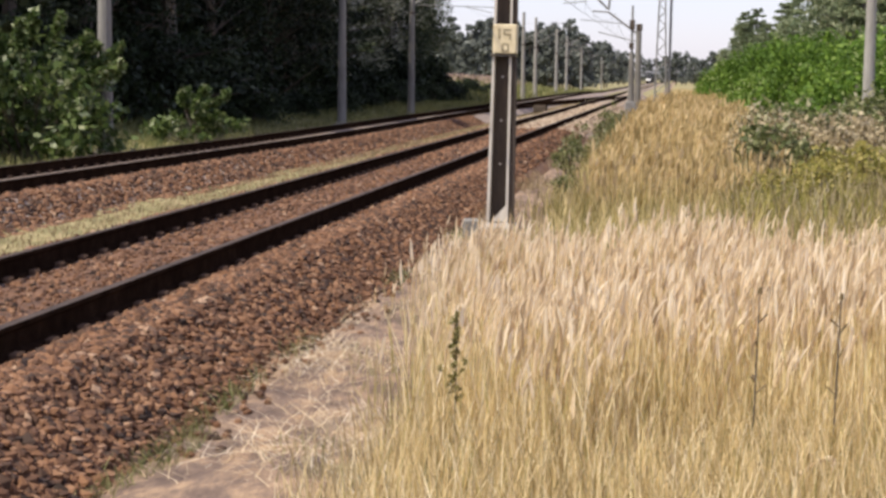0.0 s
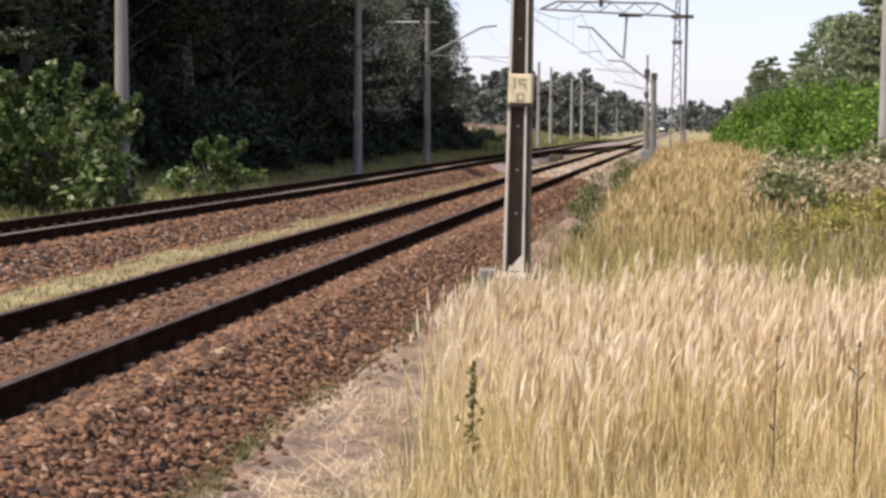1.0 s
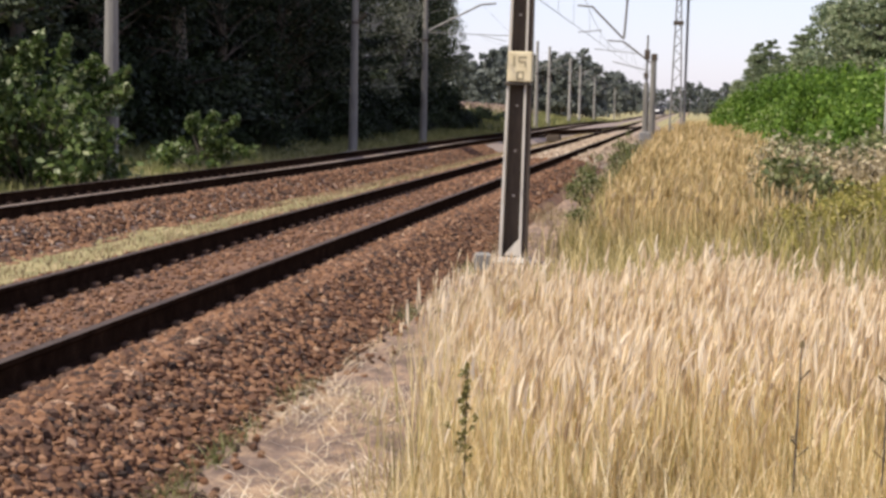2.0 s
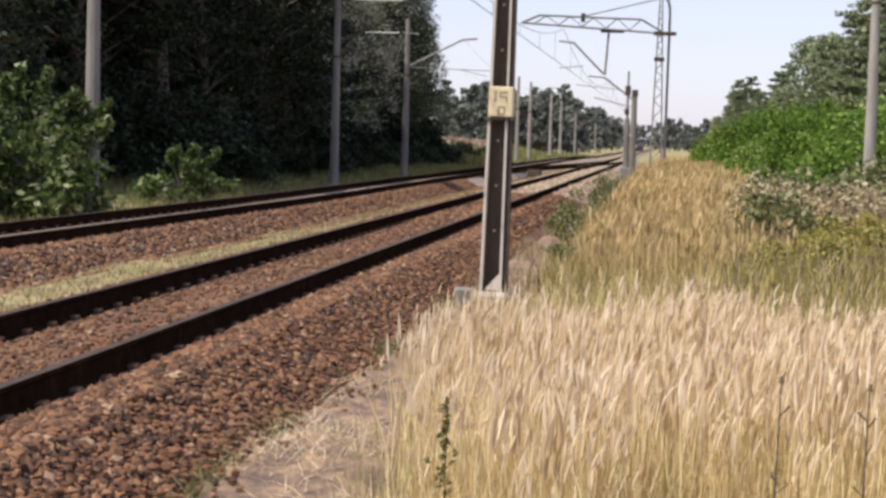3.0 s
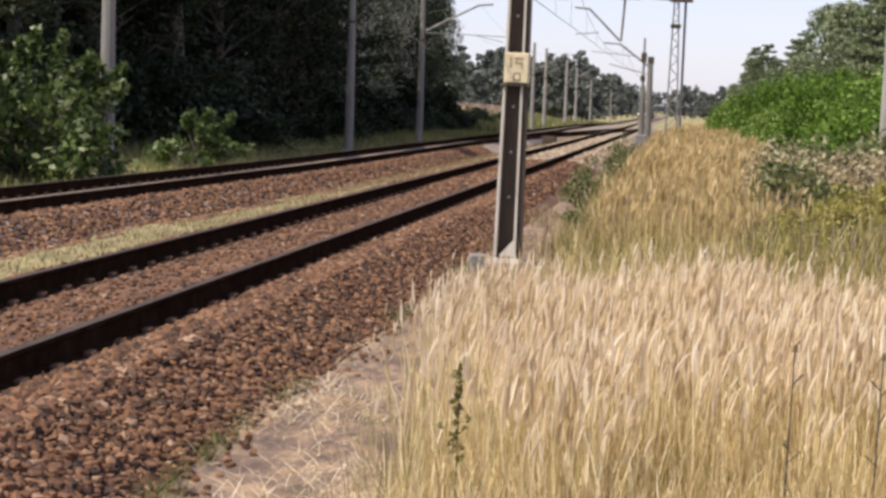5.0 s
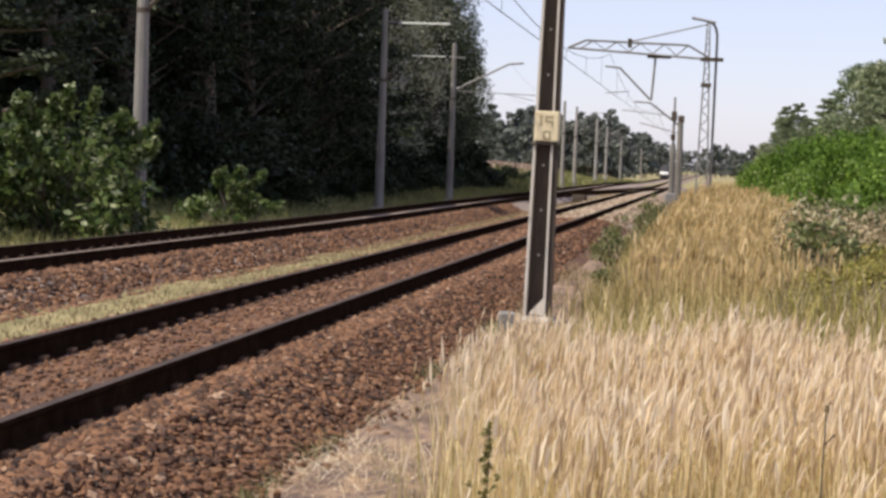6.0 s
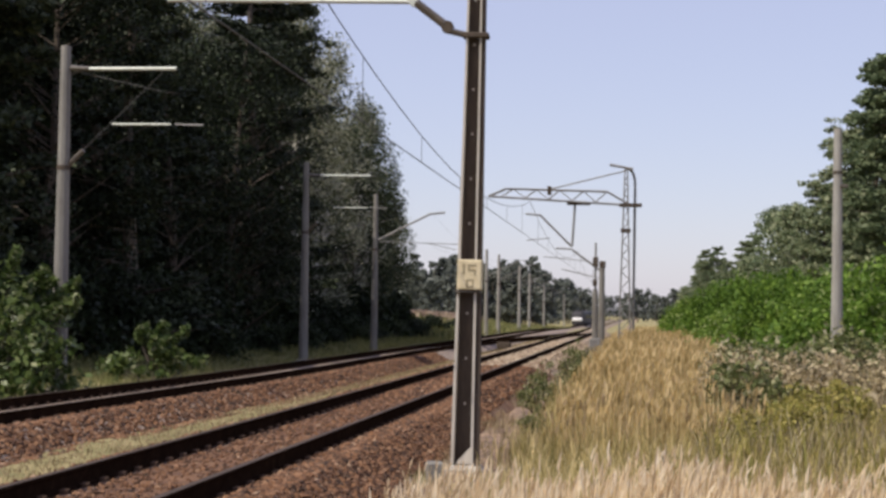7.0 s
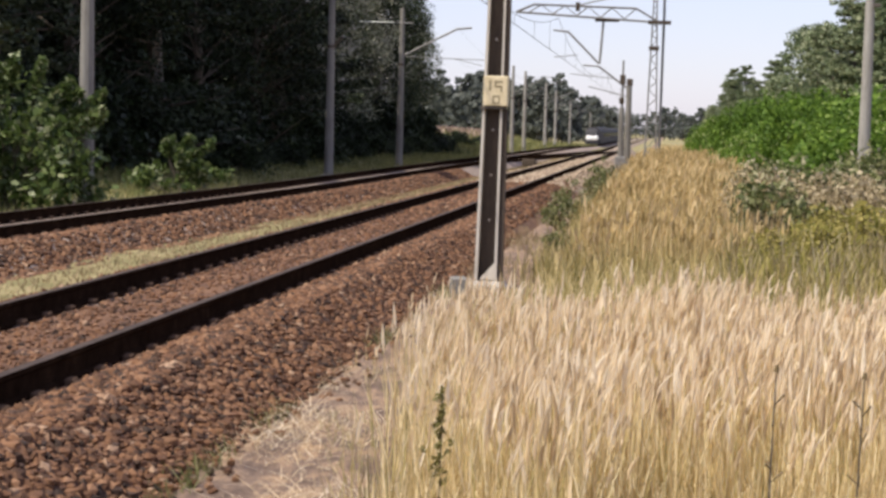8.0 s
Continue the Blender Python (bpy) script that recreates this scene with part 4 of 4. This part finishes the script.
def reed_grass(r, n, xr, yr, height, keep, wide, plume_len, plume_w, mats, tag, share=0.5):
    """Tall stalks, each with a feathery bent plume."""
    x, y = r.uniform(*xr, n), r.uniform(*yr, n)
    k = keep(x, y)
    x, y = x[k], y[k]
    n = len(x)
    clump = 0.88 + 0.16 * np.sin(x * 2.3 + 1.7 * np.sin(y * 1.1)) * np.sin(y * 1.9 + x) + r.normal(0, 0.07, n)
    hh = height * clump * (1 - 0.38 * r.random(n) ** 1.6)
    an = r.uniform(0, np.pi, n)
    le = np.stack([r.normal(0.008, 0.045, n), r.normal(0.0, 0.05, n)], 1) * hh[:, None]
    base = np.stack([x, y, ground_z(x, y) - 0.03], 1)
    side = np.stack([np.cos(an), np.sin(an), 0 * an], 1)

    def at(s):
        s = np.asarray(s, float)
        return base + np.stack([le[:, 0] * s ** 2, le[:, 1] * s ** 2, hh * s], 1)

    vs = []
    for s, ww in ((0, 1.0), (0.5, 0.85), (1.0, 0.5)):
        vs += [at(s) - side * wide * ww / 2, at(s) + side * wide * ww / 2]
    v = np.stack(vs, 1).reshape(-1, 3)
    o = np.arange(n)[:, None] * 6
    f = np.concatenate([o + np.array([[2 * i, 2 * i + 1, 2 * i + 3, 2 * i + 2]]) for i in range(2)], 0)
    m = r.random(n) < share
    tagged(new("grass_stalks", mesh_np("grass_stalks", v, f, mats[0])), "dry straw-yellow stalks of " + tag, "grass", kind="stuff")
    pl = plume_len * r.uniform(0.7, 1.25, n)
    droop = r.uniform(0.0, 0.55, n) ** 2
    dirx = np.stack([le[:, 0] / hh * 2 + r.normal(0.02, 0.09, n), le[:, 1] / hh * 2 + r.normal(0, 0.12, n), np.ones(n)], 1)
    dirx /= np.linalg.norm(dirx, axis=1, keepdims=True)
    allv, allf, off = [], [], 0
    for turn in (0, np.pi / 2):
        sd = np.stack([np.cos(an + turn), np.sin(an + turn), 0 * an], 1)
        vs = []
        for s, ww in ((-0.05, 0.15), (0.25, 1.0), (0.65, 0.8), (1.0, 0.08)):
            c = at(1.0) + dirx * (pl * s)[:, None]
            c[:, 0] += droop * pl * s * s
            c[:, 2] -= droop * pl * s * s * 0.7
            d = sd * (plume_w * ww / 2)
            vs += [c - d, c + d]
        allv.append(np.stack(vs, 1))
    v = np.concatenate(allv, 1)[m].reshape(-1, 3)
    o = np.arange(int(m.sum()))[:, None] * 16
    f = np.concatenate([o + b + np.array([[2 * i, 2 * i + 1, 2 * i + 3, 2 * i + 2]]) for b in (0, 8) for i in range(3)], 0)
    tagged(new("grass_plumes", mesh_np("grass_plumes", v, f, mats[1])), "feathery beige seed plumes of " + tag, "grass", kind="stuff")


RG = rng(81)


def front_keep(x, y):
    edge = -1.24 - 0.082 * (y - 8) + 0.10 * np.sin(y * 2.1) + RG.normal(0, 0.10, len(x)) + RG.exponential(0.16, len(x)) - 0.14
    back = 14.9 + 1.2 * np.sin(x * 1.3 + 0.6) + RG.normal(0, 0.5, len(x))
    front = 8.6 + 0.45 * np.sin(x * 2.2) + 0.3 * np.sin(x * 5.1 + 1) + np.abs(RG.normal(0, 0.9, len(x)))
    return (x > edge) & (y > front) & (y < back) & (x < 0.20 * y + 0.6)


reed_grass(RG, 33000, (-2.7, 4.0), (8.0, 17.5), 0.80, front_keep, 0.007, 0.19, 0.022, (M_STRAW, M_PLUME), "the tall reed grass", 0.40)
tufts("grass_blades", "yellow-green blades among the tall dry grass", "grass", RG, 24000, (-2.4, 4.0), (7.8, 17.0), 0.74, 0.010, M_BLADE, front_keep, 0.10)
tufts("grass_blades", "shorter yellow-green grass before the tall stand", "grass", RG, 10000, (-2.2, 3.0), (6.0, 9.8), 0.5, 0.008, M_STRAW,
      lambda x, y: x > -1.50 + 0.09 * (y - 6.5) + RG.normal(0, 0.14, len(x)), 0.15)
tufts("grass_blades", "olive-green blades low in the tall grass", "grass", RG, 5500, (-2.2, 3.6), (6.5, 12.5), 0.46, 0.009, M_MEADOW,
      lambda x, y: x > -1.40 - 0.05 * (y - 8) + RG.normal(0, 0.14, len(x)), 0.16)
reed_grass(RG, 700, (-2.85, -1.5), (15.0, 21.0), 0.28, lambda x, y: x > -2.75 + 0.1 * np.sin(y * 2) + RG.exponential(0.35, len(x)), 0.008, 0.12, 0.022, (M_STRAW, M_PLUME), "the thin grass round the mast foot", 0.6)
tufts("straw_litter", "flattened dry straw strewn on the path", "straw", RG, 10000, (-2.9, -1.1), (6, 24), 0.12, 0.007, M_PLUME,
      lambda x, y: np.sin(x * 3.1 + y * 0.8) + np.sin(y * 1.9 - x * 2) + RG.normal(0, 0.5, len(x)) > 0.3, 2.0)


def mid_keep(x, y):
    edge = -1.55 - 0.008 * (y - 15) + 0.25 * np.sin(y * 0.7) + RG.normal(0, 0.15, len(x))
    return (x > edge) & (x < 0.13 * y + 1.5)


def ridge_keep(x, y):
    return mid_keep(x, y) & (x < np.maximum(1.3, 0.034 * y) + RG.normal(0, 0.4, len(x))) & (x > -1.25)


tufts("meadow_grass", "olive and tan meadow grass on the bank", "grass", RG, 42000, (-2.4, 9.0), (15, 62), 0.66, 0.018, M_MEADOW, mid_keep, 0.2)
reed_grass(RG, 30000, (-2.0, 6.0), (24, 78), 0.90, ridge_keep, 0.015, 0.19, 0.05, (M_FARSTRAW, M_FARSTRAW), "the golden grass on the bank")
tufts("meadow_grass", "dry meadow grass further along the bank", "grass", RG, 16000, (-2.2, 9.0), (62, 160), 0.8, 0.035, M_FARSTRAW, mid_keep, 0.2)
tufts("verge_grass", "sparse short grass at the edge of the ballast", "grass", RG, 5000, (-3.1, -1.4), (5, 24), 0.13, 0.006, M_GRASSGREEN,
      lambda x, y: (np.sin(x * 5 + y * 1.3) * np.sin(y * 0.9 + 1) > 0.35), 0.4)
tufts("verge_grass", "weedy grass on the path behind the mast", "grass", RG, 8000, (-3.1, -1.2), (24, 75), 0.24, 0.012, M_STRIP,
      lambda x, y: np.sin(x * 2 + y * 0.5) * np.sin(y * 0.33) > 0.12, 0.35)
tufts("strip_grass", "pale dry grass growing between the two tracks", "grass", RG, 19000, (-8.0, -6.6), (8, 130), 0.09, 0.014, M_STRIP, None, 0.4,
      lambda x, y: 0.06 + 0.0 * x)
tufts("verge_grass", "yellow-green grass between the far track and the forest", "grass", RG, 24000, (-19.0, -12.2), (26, 130), 0.42, 0.02, M_SHADEGRASS, None, 0.3)
tufts("heather", "reddish heather on the clearing by the woods", "heather", RG, 9000, (-60, -21), (178, 245), 0.9, 0.22, M_HEATH, None, 0.3)
tufts("far_meadow", "pale dry grass beside the distant line", "grass", RG, 12000, (-24, -12.8), (120, 330), 0.8, 0.10, M_SHADEGRASS, None, 0.3)


def weed(x, y, h, seed, mat, label):
    r = rng(seed)
    ob = thing("tall_weed", label, "weed", "dark weeds in the grass", pose(x, y, float(ground_z(x, y))))
    st = part("stem", rod((0, 0, -0.05), (0.01, 0, h), 0.006, 0.003, 5), M_BARK, ob)
    cs = np.array([(r.normal(0, 0.008 + 0.035 * (1 - s)), r.normal(0, 0.015), h * (0.40 + 0.62 * s)) for s in np.linspace(0, 1, 34)])
    v, f = leaf_quads(r, cs, 8, np.full((len(cs), 3), 0.018), 0.017)
    lv = new("leaves", mesh_np("leaves", v, f, mat))
    lv.parent = ob
    return ob


weed(-1.09, 8.6, 0.80, 1, M_WEEDGREEN, "dark green weed spike in dry grass")


def seed_stalk(x, y, h, seed):
    r = rng(seed)
    ob = thing("seed_stalk", "thin dry brown seed stalk in the grass", "weed", "dry stalks in the grass", pose(x, y, float(ground_z(x, y))))
    part("stem", rod((0, 0, -0.05), (0.02, 0, h), 0.007, 0.004, 5), M_BARK, ob)
    part("seed_head", rod((0.02, 0, h), (0.023, 0, h + 0.035), 0.014, 0.009, 6), M_WEEDBROWN, ob, "dark brown seed head")
    for k in range(5):
        z = h * r.uniform(0.35, 0.95)
        an = r.uniform(0, 6.28)
        part("twig", rod((0.015, 0, z), (0.015 + 0.06 * math.cos(an), 0.06 * math.sin(an), z + 0.05), 0.003, 0.006, 5), M_WEEDBROWN, ob)


seed_stalk(0.56, 8.5, 1.02, 2)
seed_stalk(1.02, 8.8, 0.92, 3)


def bent_plume():
    """One pale seed head that bows over in an arch."""
    ob = thing("bent_grass_plume", "pale feathery grass head bowed over in an arch", "grass", "", pose(0.92, 7.7, float(ground_z(0.92, 7.7))))
    arch = [Vector((0.10 * u - 0.28 * u * u, 0, 0.20 + 0.30 * u - 0.34 * u * u)) for u in np.linspace(0, 1.05, 12)]
    part("stalk", rod((0, 0, -0.03), arch[0], 0.004, 0.003, 5), M_STRAW, ob)
    bm = bmesh.new()
    for i, (a, b) in enumerate(zip(arch, arch[1:])):
        add_rod(bm, a, b, 0.006 + 0.007 * math.sin(0.3 + 2.6 * i / 11), 0.006 + 0.007 * math.sin(0.3 + 2.6 * (i + 1) / 11), 6)
    part("plume", bm, M_PLUME, ob)


bent_plume()

tufts("dry_stalks", "upright tan weed stalks among the bushes", "weeds", RG, 4200, (0.8, 6.5), (20, 42), 1.0, 0.020, M_DRYWEED, lambda x, y: x > 0.042 * y + RG.normal(0, 0.35, len(x)), 0.16)
tufts("weed_leaves", "green weed leaves among the bushes", "weeds", RG, 5200, (0.8, 6.5), (20, 44), 0.85, 0.030, M_OLIVE, lambda x, y: x > 0.045 * y + RG.normal(0, 0.35, len(x)), 0.25)

tufts("toe_weeds", "grey-green weeds along the foot of the ballast", "weeds", RG, 3600, (-3.05, -2.65), (7.5, 26), 0.16, 0.009, M_DULLGREEN, lambda x, y: np.sin(y * 2.7) + np.sin(y * 1.1 + 2) + RG.normal(0, 0.35, len(x)) > 0.75, 0.5)
tufts("green_tufts", "short green grass tufts at the near path edge", "grass", RG, 3000, (-3.1, -2.3), (6.0, 10.5), 0.14, 0.007, M_SHADEGRASS, lambda x, y: np.sin(y * 1.6 + 0.8) + np.sin(x * 6) > 0.5, 0.45)

# ---------------------------------------------------------------- small things by the line
def point_machine():
    b = thing("point_machine", "dark point machine box beside the rails", "railway equipment", "", pose(-6.9, 88, 0.28))
    part("case", box(0, 0, 0.18, 0.7, 0.9, 0.36, bevel=0.05), M_STEEL, b)
    part("lid", box(0, 0, 0.39, 0.6, 0.8, 0.06, bevel=0.02), M_RAIL, b)


point_machine()


def marker_block():
    b = thing("marker_block", "small weathered concrete block beside the mast foot", "concrete block", "", pose(-2.52, 21.3, 0.0, 0, 0, 12))
    part("block", box(0, 0, 0.12, 0.22, 0.2, 0.34, bevel=0.025), M_DARKCONCRETE, b)


marker_block()


def crossover():
    """Curved rails of the crossover between the tracks."""
    c = thing("crossover_rails", "dark curved turnout rails linking both tracks", "railway track")
    for off in (-HALF, HALF):
        vs, k = [], 0
        pr = [(-0.036, 0.0), (0.036, 0.0), (0.036, -0.15), (-0.036, -0.15), (-0.036, 0.0)]
        ys = np.linspace(66, 150, 40)
        for y in ys:
            s = float(step(y, 66, 150))
            cx = FAR_X + (NEAR_X - FAR_X) * s + off
            cz = FAR_Z + (NEAR_Z - FAR_Z) * s + 0.004
            vs += [(cx + x, y, cz + z) for x, z in pr]
        n = len(pr)
        i = np.arange(n * len(ys)).reshape(len(ys), n)
        f = np.stack([i[:-1, :-1], i[:-1, 1:], i[1:, 1:], i[1:, :-1]], -1).reshape(-1, 4)
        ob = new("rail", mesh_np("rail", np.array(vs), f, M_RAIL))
        ob.parent = c


crossover()


# ---------------------------------------------------------------- train
def build_train():
    tr = thing("passenger_train", "distant passenger train with a white nose and dark grey coaches", "train", "", pose(FAR_X, 330, FAR_Z))

    def hull(y0, y1, nose, mat, name, label=""):
        bm = bmesh.new()
        prof = [(-1.4, 0.35), (-1.42, 1.2), (-1.38, 2.6), (-1.05, 3.3), (-0.5, 3.5), (0.5, 3.5), (1.05, 3.3), (1.38, 2.6), (1.42, 1.2), (1.4, 0.35)]
        rings = []
        cuts = ((y0, 0.0), (y0 + 0.5, 0.55), (y0 + 1.4, 0.85), (y0 + 3.0, 1.0), (y1, 1.0)) if nose else ((y0, 1.0), (y1, 1.0))
        for y, s in cuts:
            w, h = (0.72 + 0.28 * s, 0.45 + 0.55 * s) if nose else (1, 1)
            rings.append([bm.verts.new((x * w, y, 0.35 + (z - 0.35) * h)) for x, z in prof])
        for a, b in zip(rings, rings[1:]):
            for i in range(len(prof)):
                j = (i + 1) % len(prof)
                bm.faces.new((a[i], a[j], b[j], b[i]))
        bm.faces.new(rings[0])
        bm.faces.new(rings[-1])
        bmesh.ops.recalc_face_normals(bm, faces=bm.faces)
        return part(name, bm, mat, tr, label)

    hull(0.0, 1.42, True, M_DARKPAINT, "nose", "dark rounded nose")
    part("nose_panel", box(0, 0.2, 1.35, 2.4, 0.8, 1.15, bevel=0.36), M_WHITE, tr, "white nose panel")
    hull(1.0, 20, True, M_DARKPAINT, "power_car", "dark grey leading car")
    part("windscreen", box(0, 1.1, 2.45, 2.2, 0.5, 0.75, bevel=0.12, rot=Matrix.Rotation(radians(-35), 4, "X")), M_DARKGLASS, tr)
    part("apron", box(0, 0.9, 0.32, 2.5, 1.6, 0.5, bevel=0.08), M_DARKPAINT, tr)
    for s in (-1, 1):
        part("headlight", box(s * 0.75, -0.12, 1.15, 0.3, 0.14, 0.2, bevel=0.03), M_WHITE, tr)
    for k in range(5):
        y0 = 20.6 + k * 25
        hull(y0, y0 + 24.5, False, M_DARKPAINT, "coach", "dark grey coach")
        for s in (-1, 1):
            part("window_band", box(s * 1.41, y0 + 12.2, 2.1, 0.05, 22, 0.7), M_DARKGLASS, tr)
        part("bogie", box(0, y0 + 4, 0.25, 2.2, 3.2, 0.5, bevel=0.05), M_DARKPAINT, tr)
        part("bogie", box(0, y0 + 20.5, 0.25, 2.2, 3.2, 0.5, bevel=0.05), M_DARKPAINT, tr)
    part("bogie", box(0, 5, 0.25, 2.2, 3.2, 0.5, bevel=0.05), M_DARKPAINT, tr)
    return tr


train = build_train()


# ---------------------------------------------------------------- ballast stones
def stone_points(r, n, axis, top, xr, yr, bias=1.0):
    x = r.uniform(*xr, n)
    y = yr[0] + (yr[1] - yr[0]) * r.random(n) ** bias
    pr = np.array(bed_profile(top))
    x = x + swing(axis, y) - axis - bend(y)
    off = x - swing(axis, y) + bend(y)
    z = np.interp(off, pr[:, 0], pr[:, 1])
    clear = (np.abs(np.abs(off) - HALF) > 0.085)
    return np.stack([x, y, z], 1)[clear]


ICO = bmesh.new()
bmesh.ops.create_icosphere(ICO, subdivisions=1, radius=1.0)
ICO_V = np.array([v.co[:] for v in ICO.verts])
ICO_F = np.array([[v.index for v in f.verts] for f in ICO.faces])
ICO.free()


def stones_joined(name, label, pts, size, r, mat=None):
    n = len(pts)
    s = size * (0.45 + 1.15 * r.random((n, 1, 1)) ** 1.5) * r.uniform(0.6, 1.2, (n, 1, 3))
    v = ICO_V[None] * (1 + r.normal(0, 0.24, (n, 12, 1))) * s
    a = r.uniform(0, 2 * np.pi, n)
    ca, sa = np.cos(a)[:, None], np.sin(a)[:, None]
    q = np.stack([v[..., 0] * ca - v[..., 1] * sa, v[..., 0] * sa + v[..., 1] * ca, v[..., 2] * 0.8], -1) + pts[:, None, :] + np.array([0, 0, 0.3 * size])
    f = (np.arange(n)[:, None, None] * 12 + ICO_F[None]).reshape(-1, 3)
    return tagged(new(name, mesh_np(name, q.reshape(-1, 3), f, mat or M_STONE)), label, "ballast", kind="stuff")


RS = rng(91)
stones_joined("ballast_stones", "rust-brown crushed stones on the near ballast", stone_points(RS, 38000, NEAR_X, NEAR_Z, (-4.1, -2.76), (5.5, 34.0), 1.35), 0.032, RS)
stones_joined("ballast_stones", "rust-brown crushed stones between the near rails", stone_points(RS, 16000, NEAR_X, NEAR_Z, (-6.7, -3.8), (8.0, 45.0), 1.3), 0.022, RS)
stones_joined("ballast_stones", "rust-brown crushed stones further along the line", stone_points(RS, 8000, NEAR_X, NEAR_Z, (-6.5, -3.0), (34.0, 59.0), 1.2), 0.042, RS)
stones_joined("ballast_stones", "rust-brown crushed stones on the far track", stone_points(RS, 20000, FAR_X, FAR_Z, (-9.15, -7.9), (13.0, 75.0), 1.3), 0.040, RS)
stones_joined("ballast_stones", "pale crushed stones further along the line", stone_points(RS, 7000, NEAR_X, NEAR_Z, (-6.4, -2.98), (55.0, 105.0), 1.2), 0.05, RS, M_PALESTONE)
loose = thing("loose_ballast", "loose rust-brown stones at the foot of the ballast", "ballast", kind="structure")
variants = []
for k in range(6):
    vv = ICO_V * (1 + RS.normal(0, 0.17, (12, 1))) * RS.uniform(0.7, 1.2, (1, 3))
    variants.append(mesh_np("stone", vv, ICO_F, M_STONE))
for i in range(260):
    x = -2.76 + RS.normal(0, 0.12)
    y = 8.2 + 9 * RS.random() ** 1.2
    ob = new("stone", variants[i % 6])
    ob.parent = loose
    k = RS.uniform(0.016, 0.038)
    ob.scale = (k, k, k * 0.8)
    ob.location = (x, y, max(float(ground_z(x, y)), float(np.interp(x - NEAR_X, [1.29, 1.93], [NEAR_Z - 0.195, -0.03]))) + k * 0.4)
    ob.rotation_euler = (0, 0, RS.uniform(0, 6.28))


# ---------------------------------------------------------------- what moves
def motions():
    rows = []
    for t, y in ((0.0, 850), (2.0, 728), (4.0, 606), (5.5, 512), (6.0, 470), (6.5, 428), (7.0, 395), (7.5, 362), (8.0, 328)):
        rows.append((t, pose(FAR_X + float(bend(y)), y, FAR_Z + float(fall(y)))))
    walk(train, rows)


motions()
